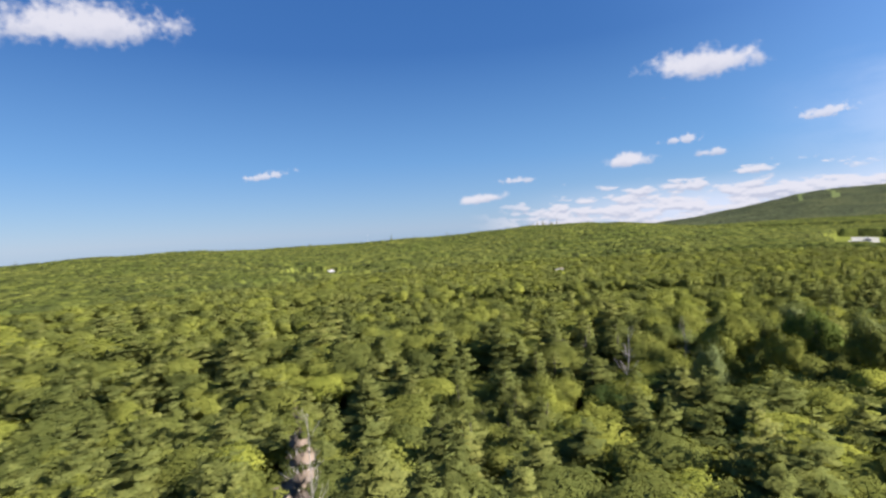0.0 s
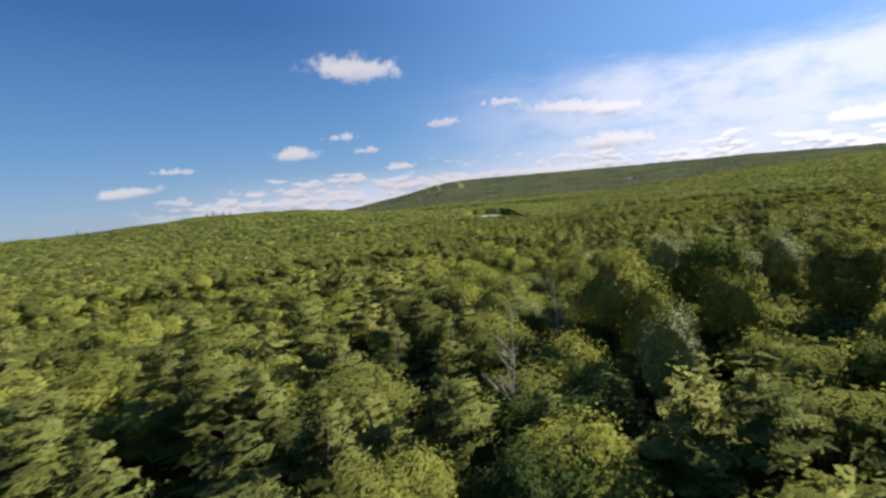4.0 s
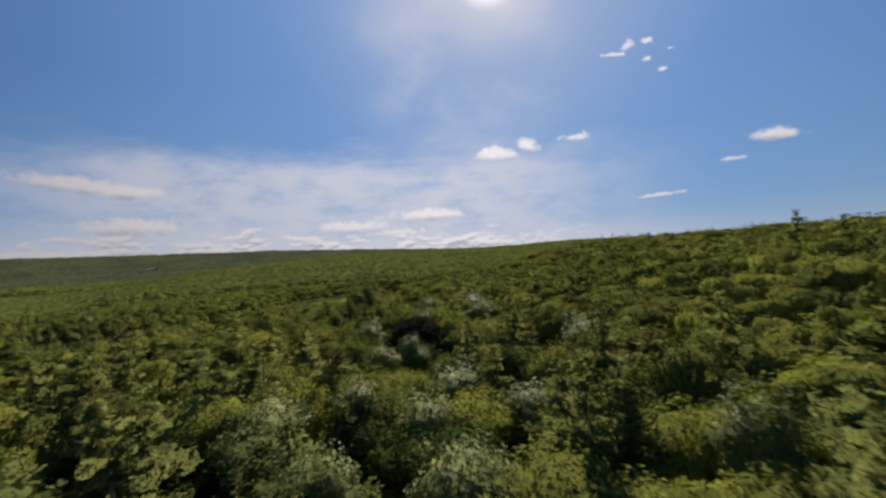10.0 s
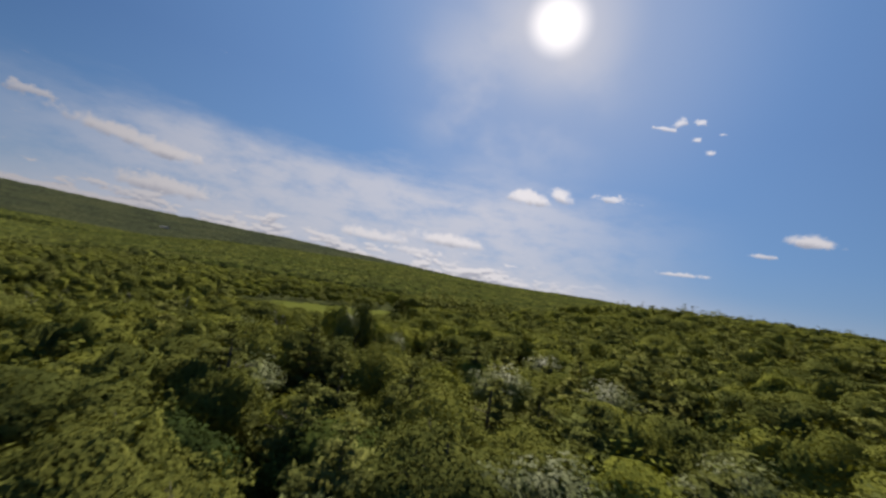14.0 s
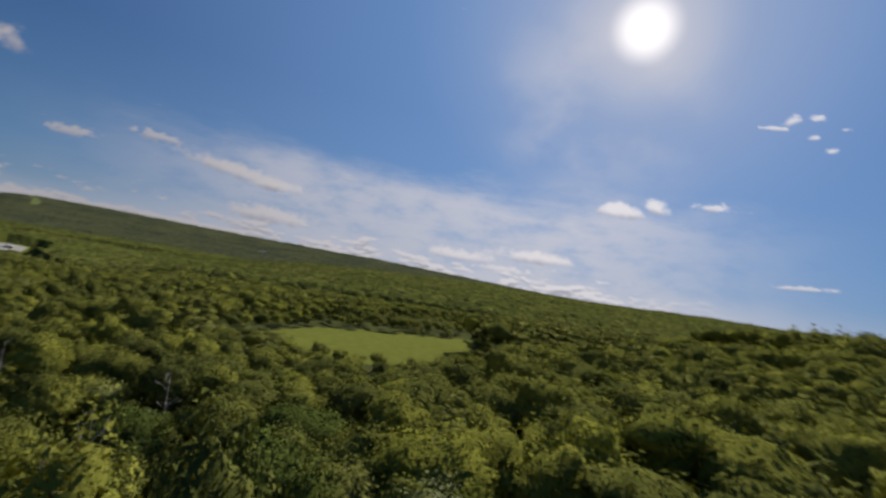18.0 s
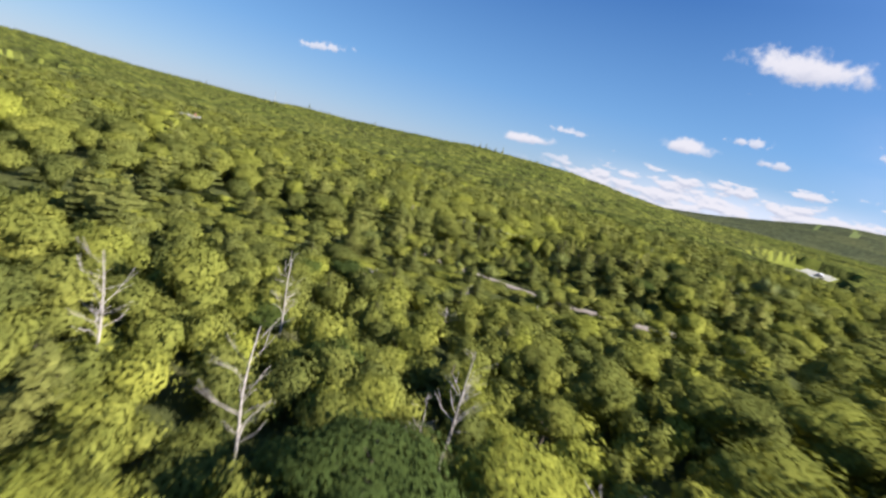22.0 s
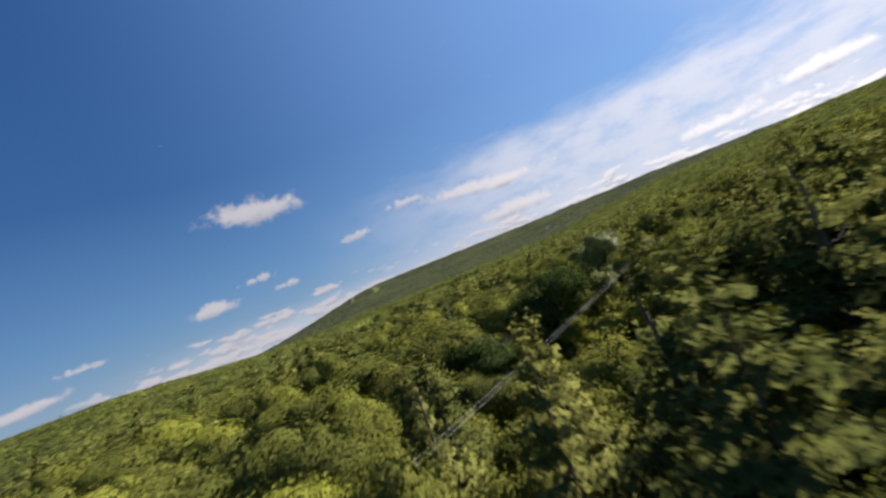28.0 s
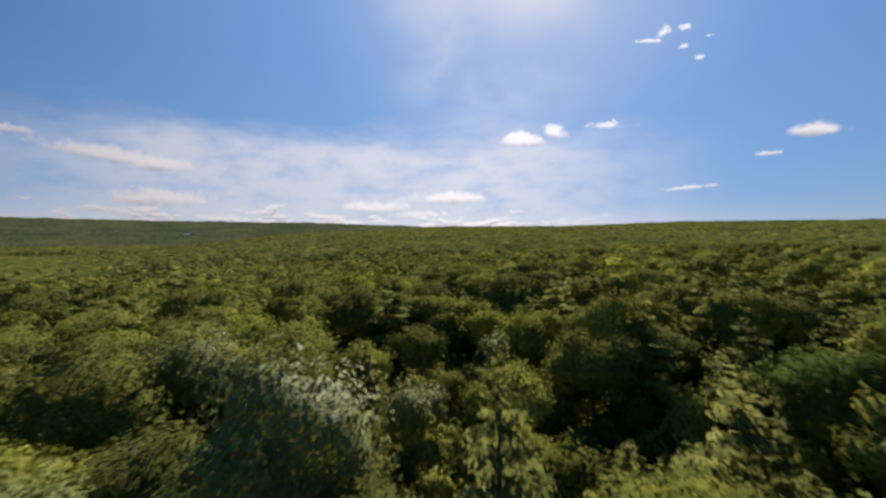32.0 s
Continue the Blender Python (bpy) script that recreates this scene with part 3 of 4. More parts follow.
def lobed_crown(count, leaf, width, low, high, lobes, sparse=0.0, level=3):
    """An uneven crown of overlapping boughs: a lumpy leafy body, and leaves standing out all over it."""
    zc, hz = low + (high - low) * 0.46, (high - low) / 2
    d = unit(RNG.normal(size=(lobes, 3)))
    d[:, 2] = np.where(RNG.random(lobes) < 0.75, np.abs(d[:, 2]), d[:, 2])
    reach = RNG.uniform(0.50, 0.80, lobes)[:, None]
    c = d * reach * np.array([width, width, hz])
    rad = RNG.uniform(0.26, 0.46, lobes) * width
    c = np.vstack([c, [[0, 0, -0.1 * hz], [0, 0, 0.25 * hz]]])
    rad = np.append(rad, [0.62 * width, 0.55 * width])

    def surface(u):
        b = u @ c.T
        disc = b**2 - (c**2).sum(1) + rad**2
        t = np.where(disc > 0, b + np.sqrt(np.maximum(disc, 0)), 0)
        k = t.argmax(1)
        t = t[np.arange(len(u)), k]
        return t, unit(u * t[:, None] - c[k])

    u, f = ICO[level]
    t, n = surface(u)
    body = u * (t * (0.88 - 0.22 * sparse) * RNG.uniform(0.90, 1.06, len(u)))[:, None]
    body[:, 2] = np.maximum(body[:, 2] + zc, low * 0.85)
    hull = np.hstack([body, unit(0.55 * n + 0.4 * u + [0, 0, 0.24])]), f
    if not count:
        return hull
    u = unit(RNG.normal(size=(count, 3)) + [0, 0, 0.42])
    t, n = surface(u)
    p = u * (t * RNG.uniform(0.84 - 0.2 * sparse, 1.07, count))[:, None] + [0, 0, zc]
    p[:, 2] = np.maximum(p[:, 2], low * RNG.uniform(0.7, 1.1, count))
    soft = unit(0.55 * n + 0.4 * u + 0.14 * RNG.normal(size=n.shape) + [0, 0, 0.24])
    return together(hull, leaf_tris(p, unit(n + 0.45 * RNG.normal(size=n.shape) + [0, 0, 0.25]), leaf * RNG.uniform(0.6, 1.4, count), 1.0, soft))


def pine_crown(count, leaf, width, low, high, tiers, per=7, cuts=4):
    """Flat, upswept boughs in open tiers, ragged at the rim, with needles in tufts along them."""
    bt = np.repeat(np.arange(tiers), per)
    f = np.clip((bt + RNG.uniform(-0.25, 0.25, len(bt))) / tiers, 0, 0.98)
    length = width * (1 - f**1.35) ** 0.85 * RNG.uniform(0.62, 1.15, len(bt)) + 0.3
    az = RNG.uniform(0, 2 * np.pi, len(bt))
    zb = low + (high - low) * f

    def spot(i, along, side, up):
        ca, sa = np.cos(az[i]), np.sin(az[i])
        rr = along * length[i]
        lift = 0.17 * length[i] * along**2 - 0.06 * length[i] * along
        return np.stack([ca * rr - sa * side, sa * rr + ca * side, zb[i] + lift + up], -1)

    def shade(i, along, rough):
        ca, sa = np.cos(az[i]), np.sin(az[i])
        return unit(np.stack([0.8 * ca * along, 0.8 * sa * along, np.full(len(i), 0.7)], -1) + rough * RNG.normal(size=(len(i), 3)))

    # each bough: a tapering, slightly arched spray
    rows, faces, base = [], [], 0
    nb = len(bt)
    ks = np.linspace(0.1, 1.0, cuts + 1)
    for b in range(nb):
        i = np.full(3 * (cuts + 1), b)
        along = np.repeat(ks, 3) * RNG.uniform(0.94, 1.06, 3 * (cuts + 1))
        half = np.repeat(np.sin(np.pi * np.clip(ks * 0.86 + 0.06, 0, 1)) ** 0.8, 3) * 0.30 * length[b] + 0.05
        side = np.tile([-1, 0, 1], cuts + 1) * half * RNG.uniform(0.7, 1.3, len(i))
        up = np.tile([-0.30, 0.14, -0.30], cuts + 1) * (0.35 + half) - 0.10 * np.repeat(ks, 3) ** 3 * length[b] + 0.07 * RNG.normal(size=len(i))
        rows.append(np.hstack([spot(i, along, side, up), shade(i, along, 0.06)]))
        for k in range(cuts):
            a0 = base + 3 * k
            for j in (0, 1):
                faces += [(a0 + j, a0 + 3 + j, a0 + 4 + j), (a0 + j, a0 + 4 + j, a0 + 1 + j)]
        base += len(i)
    boughs = np.vstack(rows), np.array(faces)
    pick = RNG.choice(nb, count, p=(length**1.5) / (length**1.5).sum())
    along = RNG.uniform(0.15, 1.08, count) ** 0.75
    p = spot(pick, along, RNG.normal(size=count) * 0.17 * length[pick] * (0.35 + along * 0.7), RNG.normal(size=count) * 0.20)
    topmost = RNG.random(count) < 0.04
    p[topmost] = RNG.normal(size=(topmost.sum(), 3)) * [0.2, 0.2, 0.5] + [0, 0, high]
    n = unit(np.array([0, 0, 1.0]) + 0.55 * RNG.normal(size=(count, 3)))
    return together(boughs, leaf_tris(p, n, leaf * RNG.uniform(0.6, 1.4, count), 1.7, shade(pick, along, 0.14)))


def tube(points, radii, sides=6):
    pts, rings = np.asarray(points, float), []
    for i, p in enumerate(pts):
        d = unit(pts[min(i + 1, len(pts) - 1)] - pts[max(i - 1, 0)])
        u = unit(np.cross(d, (0.31, 0.95, 0.1)))
        w = np.cross(d, u)
        a = np.linspace(0, 2 * np.pi, sides, endpoint=False)[:, None]
        rings.append(p + radii[i] * (np.cos(a) * u + np.sin(a) * w))
    v = np.vstack(rings)
    f = [(i * sides + j, i * sides + (j + 1) % sides, (i + 1) * sides + (j + 1) % sides, (i + 1) * sides + j) for i in range(len(pts) - 1) for j in range(sides)]
    return v, np.array(f)


def joined(pieces):
    vs, fs, n = [], [], 0
    for v, f in pieces:
        vs.append(v)
        fs.append(f + n)
        n += len(v)
    return np.vstack(vs), np.vstack(fs)


def trunk_tube(height, girth, lean=0.3):
    k = np.linspace(0, 1, 7)
    wob = np.cumsum(RNG.normal(size=(7, 2)) * lean * 0.3, 0)
    wob -= wob[0]
    pts = np.column_stack([wob, k * height])
    return pts, girth * (1.12 - k) ** 0.9 + 0.015


def limb_tube(pts, reach, up, girth):
    f = RNG.uniform(0.35, 0.95)
    q = f * (len(pts) - 1)
    base = pts[int(q)] + (pts[min(int(q) + 1, len(pts) - 1)] - pts[int(q)]) * (q - int(q))
    a = RNG.uniform(0, 2 * np.pi)
    l = reach * RNG.uniform(0.5, 1.0) * (1.2 - f * 0.6)
    d = np.array([math.cos(a), math.sin(a), up])
    mid = base + d * l * 0.45 + RNG.normal(size=3) * 0.12
    tip = base + d * l * 0.9 + [0, 0, 0.18 * l] + RNG.normal(size=3) * 0.15
    v, fc = tube([base, mid, tip], [girth * (1.1 - f), girth * 0.5 * (1.1 - f) + 0.01, 0.012], 5)
    side = unit(np.cross(d, (0, 0, 1)))
    v2, f2 = tube([mid, mid + (tip - mid) * 0.6 + side * l * 0.22, mid + (tip - mid) * 0.9 + side * l * 0.4], [girth * 0.4 * (1.1 - f) + 0.008, 0.014, 0.008], 4)
    return np.vstack([v, v2]), np.vstack([fc, f2 + len(v)])


def tri_mesh(name, shape, mat):
    v, f = shape
    return make_mesh(name, v[:, :3], f, [mat], normals=v[:, 3:])


def tree(name, crown_tris, leaf_mat, bark, height, girth, label, category, limb_count=9, reach=3.0, up=0.55):
    root = new(name)
    root.empty_display_size = 0.5
    pts, rad = trunk_tube(height * 0.9, girth)
    v, f = tube(pts, rad, 8)
    stem = new("trunk", make_mesh("trunk", v, f, [bark]))
    stem.parent = root
    for _ in range(limb_count):
        v, f = limb_tube(pts, reach, up, girth * 0.55)
        ob = new("limb", make_mesh("limb", v, f, [bark]))
        ob.parent = stem
    if crown_tris is not None:
        ob = new("crown", tri_mesh("crown", crown_tris, leaf_mat))
        ob.parent = root
    return tagged(root, label, category)


LEAVES = 3800
KINDS = {}


def kind(key, maker, variants):
    KINDS[key] = [maker(i) for i in range(variants)]


kind("maple", lambda i: tree("maple_tree", lobed_crown(LEAVES, 0.215, 3.15, 2.2, 12.0, 17), M_BROAD, M_BARK, 11, 0.15, "leafy green broadleaf tree with a rounded crown, in dense woods", "tree", 6, 2.4), 4)
kind("oak", lambda i: tree("oak_tree", lobed_crown(LEAVES, 0.235, 3.6, 2.2, 11.6, 15), M_DARK, M_BARK, 10.5, 0.22, "dark green broad-crowned tree standing in dense woods", "tree", 6, 2.8), 2)
# dense tree whose shade is put into its leaf colour, all round
kind("shade_side", lambda i: tree("beech_tree", lobed_crown(LEAVES, 0.235, 3.6, 1.2, 12.0, 14), M_SHADE_SIDE, M_BARK, 10.5, 0.22, "dense round-crowned tree among lighter woods, its shaded side painted as near-black leaves", "tree", 6, 2.8), 1)
kind("silver", lambda i: tree("silver_maple_tree", lobed_crown(LEAVES, 0.22, 3.3, 2.0, 12.0, 18, 0.2), M_SILVER, M_BARK, 11, 0.16, "broad leafy tree with pale silvery green leaves turned by the wind", "tree", 7, 2.6), 1)
kind("birch", lambda i: tree("birch_tree", lobed_crown(3300, 0.20, 2.35, 3.6, 12.4, 22, 0.6), M_PALE, M_PALEBARK, 11.5, 0.11, "slender pale-barked tree with light grey-green leaves", "tree", 6, 1.8, 0.9), 3)
kind("pine", lambda i: tree("pine_tree", pine_crown(3400, 0.20, 3.05, 1.6, 13.0, 11), M_NEEDLE, M_BARK, 13.6, 0.18, "tall pine with open tiers of soft green needles", "tree", 6, 2.2, 0.12), 4)
kind("dead", lambda i: tree("dead_tree", None, None, M_DEAD, 11.5, 0.075, "leafless dead tree with bare grey branches", "tree", 16, 2.4, 0.8), 2)
kind("withered", lambda i: tree("withered_pine", pine_crown(700, 0.22, 2.4, 2.5, 11.5, 8), M_BROWN, M_DEAD, 12.0, 0.10, "dead pine with withered brown needles and bare grey twigs", "tree", 14, 2.4, 0.3), 1)
for proto in [p for ps in KINDS.values() for p in ps]:
    proto.location = (0, 0, -900)
USED = {id(p): False for ps in KINDS.values() for p in ps}


def tree_top(key):
    return {"maple": 12.4, "oak": 12.0, "shade_side": 12.2, "silver": 12.3, "withered": 12.0, "birch": 12.7, "pine": 13.6, "dead": 10.8}[key]


def plant(key, x, y, scale, turn, variant=None, group="trees of the wood"):
    ps = KINDS[key]
    p = ps[(variant if variant is not None else int(RNG.integers(len(ps)))) % len(ps)]
    z = float(ground_z(np.array(x), np.array(y))) - 0.15
    m = Matrix.Translation((x, y, z)) @ Matrix.Rotation(turn, 4, "Z") @ Matrix.Diagonal((scale[0], scale[0], scale[1], 1))
    if not USED[id(p)]:
        USED[id(p)] = True
        p.matrix_basis = m
        return tagged(p, group=group)
    c = copy_thing(p, Matrix.Identity(4))
    c.matrix_basis = m
    return tagged(c, group=group)


# line of the flight over the wood, in plan, with the height that trees keep below
CORRIDOR = np.array([(0, -20, 3), (0, 0, 0), (-3, 25, -5), (-3, 47, -10), (12, 70, -11.5), (27, 87, -13), (46, 104, -15), (70, 113, -15), (96, 117, -16), (123, 119, -17), (149, 125, -18), (180, 129, -17),
                     (198, 130, -17), (216, 131, -18), (233, 135, -20), (244, 150, -21), (246, 177, -24), (243, 201, -28), (242, 224, -33), (250, 248, -33), (262, 268, -32), (280, 281, -30), (302, 288, -30), (345, 292, -30)], float)


def corridor(x, y):
    """Distance in plan to the flight line, and its height there."""
    best, hz = np.full(np.shape(x), 1e9), np.zeros(np.shape(x))
    for a, b in zip(CORRIDOR, CORRIDOR[1:]):
        l2 = ((b - a)[:2] ** 2).sum()
        t = np.clip(((x - a[0]) * (b - a)[0] + (y - a[1]) * (b - a)[1]) / l2, 0, 1)
        d = np.hypot(x - a[0] - t * (b - a)[0], y - a[1] - t * (b - a)[1])
        hz = np.where(d < best, a[2] + t * (b - a)[2], hz)
        best = np.minimum(best, d)
    return best, hz


AHEAD = [(0, 68), (30, 104), (70, 117), (150, 127), (200, 134), (238, 150), (242, 180), (240, 215), (248, 245), (268, 270), (300, 292), (338, 298)]


def ahead_dist(x, y):
    """Distance in plan to the strip of wood that is seen from nearest by."""
    best = np.full(np.shape(x), 1e9)
    for (x0, y0), (x1, y1) in zip(AHEAD, AHEAD[1:]):
        l2 = (x1 - x0) ** 2 + (y1 - y0) ** 2
        t = np.clip(((x - x0) * (x1 - x0) + (y - y0) * (y1 - y0)) / l2, 0, 1)
        best = np.minimum(best, np.hypot(x - x0 - t * (x1 - x0), y - y0 - t * (y1 - y0)))
    return best


# one spot for each tree on a shaken grid
STEP = 5.05
gx, gy = np.meshgrid(np.arange(-420, 780, STEP), np.arange(-420, 660, STEP))
gx = gx + (np.arange(gx.shape[0])[:, None] % 2) * STEP / 2
sx = (gx + RNG.uniform(-0.42, 0.42, gx.shape) * STEP).ravel()
sy = (gy + RNG.uniform(-0.42, 0.42, gx.shape) * STEP).ravel()
cd_, ch_ = corridor(sx, sy)
ad_ = ahead_dist(sx, sy)
sr_, saz_ = np.hypot(sx - MID[0], sy - MID[1]), np.degrees(np.arctan2(sx - MID[0], sy - MID[1]))
keep = (sr_ < canopy_from(saz_) + 8) & (sy > 40 - 0.92 * (sx + 60)) & (sy > 40 - np.maximum(sx - 75, 0) * 1.05) & ((sy > 38) | (sx > 85))
keep &= (ad_ < 140) | (RNG.random(len(sx)) < np.where(sr_ > 440, 0.45, 0.62))
keep &= RNG.random(len(sx)) < np.where((sx < 60) & (sy < 150), 0.72, 0.86)
keep &= ~inside(FIELD, sx, sy) & ~inside(GLADE, sx, sy) & (road_dist(sx, sy) > 3.6) & (np.hypot(sx - 94, sy - 412) > 11) & (np.hypot(sx - 49, sy - 96) > 6.5)
sx, sy, cd_, ch_, ad_ = sx[keep], sy[keep], cd_[keep], ch_[keep], ad_[keep]
sz = ground_z(sx, sy)
mix_n = value_noise(sx, sy, 38.0, 21)
draw = RNG.random(len(sx))
pine_share = np.clip(0.13 + 1.0 * (mix_n - 0.45), 0.04, 0.6)
plot = (sy > 238) & (sy < 268) & (sx > 205) & (sx < 300)
pine_share = np.where(plot, 0.62, pine_share)
pine_share = np.where((sx < 45) & (sy < 135), np.maximum(pine_share, 0.42), pine_share)
which = np.where(draw < pine_share, 1, np.where(draw < pine_share + 0.14, 2, np.where(draw > 0.93, 3, 0)))  # 0 maple 1 pine 2 birch 3 oak
hs = RNG.uniform(0.80, 1.08, len(sx)) * np.where(which == 1, 1.05, 1.0)
ws = RNG.uniform(1.0, 1.7, len(sx)) * np.where((sx < 60) & (sy < 150), 1.22, 1.0)
# trees along the flight line keep below it; only the wooded rise to the south reaches higher
tall = np.where(which == 1, 13.8, 12.6)
young = smooth(185, 205, sy) * smooth(236, 230, sy) * smooth(290, 270, sx)
hs = hs * (1 - 0.45 * young)
gap = np.where(cd_ < 9, 6.4, np.where(cd_ < 25, 4.2, 2.6)) + 3.2 * RNG.random(len(sx))
gap = np.where((sy < 104) & (sx > 60) & (cd_ > 14), RNG.uniform(-0.9, 2.6, len(sx)), gap)
gap = np.where((cd_ > 20) & (RNG.random(len(sx)) < 0.06), -0.5, gap)
gap = np.where(plot & (cd_ > 7), RNG.uniform(0.8, 4.0, len(sx)), gap)
gap = gap - smooth(15, 60, cd_) * 4.5 - smooth(90, 200, cd_) * 9
hs = np.maximum(np.minimum(hs, (ch_ - gap - sz) / tall), 0.27)
hs = np.where(inside(LOW_WOOD, sx, sy), np.minimum(hs, (np.where(sy < 148, -25.8 - 0.06 * (sx - 240), -27.0 - 0.085 * (sx - 240)) - sz) / tall), hs)
hs = np.where(inside(ROAD_VIEW, sx, sy), np.clip((-26.8 - 0.3 * (sy - 185) - sz) / tall, 0.16, hs), hs)
east = (sx > 296) & (sy > 190) & (sy < 335)
hs = np.where(east, np.minimum(hs, (-32.0 + 0.005 * (sx - 296) - RNG.uniform(0.3, 4.0, len(sx)) - sz) / tall), hs)
beyond = (sx > 370) & (sy > 40) & (sy < 205)
hs = np.where(beyond, np.minimum(hs, (-30.5 - 3.0 * mix_n - sz) / tall), hs)
ws = ws * np.clip(hs * 1.25, 0.4, 1.05)
ok = hs > 0.15
sx, sy, sz, cd_, ad_, which, hs, ws = (a[ok] for a in (sx, sy, sz, cd_, ad_, which, hs, ws))
ws = ws * np.where(np.hypot(sx - MID[0], sy - MID[1]) > 440, 1.45, np.where(ad_ > 140, 1.2, 1.0))
turn_ = RNG.uniform(0, 2 * np.pi, len(sx))
near = (ad_ < 11.0) | ((cd_ < 12.0) & (sx > 20)) | ((sy < 113) & (cd_ < 23) & (sx > 75) & (sx < 250))
ring = ~near & (ad_ < 40)
NAMES = ["maple", "pine", "birch", "oak"]
for i in np.where(near)[0]:
    key = NAMES[which[i]]
    if RNG.random() < 0.014:
        key = "dead"
    plant(key, float(sx[i]), float(sy[i]), (float(ws[i]), float(hs[i])), float(turn_[i]))


def forest(name, sel, templates, mat, label):
    """Many trees too far off to be told apart, as one mesh."""
    idx = np.where(sel)[0]
    parts_v, parts_n, parts_t, parts_f, base = [], [], [], [], 0
    pick = RNG.integers(len(templates), size=len(idx))
    for k, (tpl, tf) in enumerate(templates):
        ii = idx[pick == k]
        c, s = np.cos(turn_[ii])[:, None], np.sin(turn_[ii])[:, None]
        x, y, z = tpl[:, 0] * ws[ii][:, None], tpl[:, 1] * ws[ii][:, None], tpl[:, 2] * hs[ii][:, None]
        v = np.stack([x * c - y * s + sx[ii][:, None], x * s + y * c + sy[ii][:, None], z + sz[ii][:, None]], -1)
        parts_v.append(v.reshape(-1, 3))
        x, y, z = tpl[:, 3] / ws[ii][:, None], tpl[:, 4] / ws[ii][:, None], tpl[:, 5] / hs[ii][:, None]
        parts_n.append(unit(np.stack([x * c - y * s, x * s + y * c, z], -1)).reshape(-1, 3))
        parts_t.append(np.repeat(RNG.random(len(ii)), len(tpl)))
        parts_f.append((tf[None] + (base + np.arange(len(ii)) * len(tpl))[:, None, None]).reshape(-1, 3))
        base += len(ii) * len(tpl)
    me = make_mesh(name, np.vstack(parts_v), np.vstack(parts_f), [mat], tint=np.concatenate(parts_t), normals=np.vstack(parts_n))
    return tagged(new(name, me), label, "trees", kind="stuff")


belt = ~near & ~ring & (ad_ < 72)
mid_ = ~near & ~ring & ~belt & (ad_ < 125)
far_ = ~near & ~ring & ~belt & ~mid_
conifer = which == 1
forest("leafy_woods", ring & ~conifer, [lobed_crown(680, 0.35, 3.15, 2.2, 12.0, 15) for _ in range(6)], M_BROAD_FAR, "dense leafy green woods of rounded broadleaf crowns")
forest("tiered_pines", ring & conifer, [pine_crown(560, 0.36, 3.0, 1.4, 13.2, 10) for _ in range(5)], M_NEEDLE_FAR, "pines with tiered soft green boughs among leafy trees")
forest("leafy_belt", belt & ~conifer, [lobed_crown(320, 0.43, 3.2, 2.4, 12.0, 14) for _ in range(6)], M_BROAD_FAR, "dense leafy woods of rounded crowns with dark gaps")
forest("pine_belt", belt & conifer, [pine_crown(300, 0.42, 3.0, 1.6, 13.2, 9, 6, 3) for _ in range(5)], M_NEEDLE_FAR, "tiered pines scattered among the leafy crowns")
forest("broadleaf_woods", mid_ & ~conifer, [lobed_crown(170, 0.52, 3.2, 2.6, 12.0, 13, 0.0, 2) for _ in range(6)], M_BROAD_FAR, "dense leafy green woods of many broadleaf trees")
forest("pine_woods", mid_ & conifer, [pine_crown(110, 0.60, 3.0, 1.8, 13.2, 8, 5, 2) for _ in range(5)], M_NEEDLE_FAR, "pines with tiered boughs scattered through the woods")
forest("far_broadleaf_woods", far_ & ~conifer, [lobed_crown(46, 0.85, 3.5, 3.2, 12.0, 10, 0.0, 2) for _ in range(6)], M_BROAD_FAR, "leafy green woods covering the far slopes")
forest("far_pine_woods", far_ & conifer, [pine_crown(30, 1.0, 3.2, 2.2, 13.2, 7, 4, 2) for _ in range(4)], M_NEEDLE_FAR, "dark pines among the far woods")

# low leafy undergrowth between the stems, along the flight line
ux, uy = np.meshgrid(np.arange(-60, 360, 2.5), np.arange(-10, 345, 2.5))
ux = (ux + RNG.uniform(-1.3, 1.3, ux.shape)).ravel()
uy = (uy + RNG.uniform(-1.3, 1.3, uy.shape)).ravel()
ud, uh = corridor(ux, uy)
uk = (ahead_dist(ux, uy) < np.where((uy > 165) & (uy < 250) | (ux > 295), 38, 24)) & (road_dist(ux, uy) > 2.3) & ~inside(FIELD, ux, uy)
uk &= ~inside(GLADE, ux, uy) | (RNG.random(len(ux)) < 0.85)
sx, sy, ud, uh = ux[uk], uy[uk], ud[uk], uh[uk]
sz = ground_z(sx, sy) - 0.1
hs = np.clip(np.minimum(RNG.uniform(0.5, 1.3, len(sx)), (uh - 5.2 - sz) / 3.4), 0.25, 1.3) * np.where(inside(GLADE, sx, sy), 0.3, 1.0)
hs = np.where(inside(ROAD_VIEW, sx, sy), np.clip((-26.6 - 0.3 * (sy - 185) - sz) / 3.4, 0.28, hs), hs)
ws = RNG.uniform(0.8, 1.25, len(sx)) * np.where(inside(GLADE, sx, sy), 0.6, 1.0)
turn_ = RNG.uniform(0, 6.28, len(sx))
close = (ud < 12) & (sy > 150)
forest("undergrowth", ~close, [lobed_crown(80, 0.40, 1.75, 0.2, 3.2, 7, 0.0, 2) for _ in range(6)], M_BROAD_FAR, "low leafy bushes and saplings covering the forest floor")
forest("leafy_bushes", close, [lobed_crown(420, 0.22, 1.75, 0.2, 3.2, 9, 0.3, 2) for _ in range(6)], M_BROAD_FAR, "low leafy bushes growing beside the gravel road and glade")

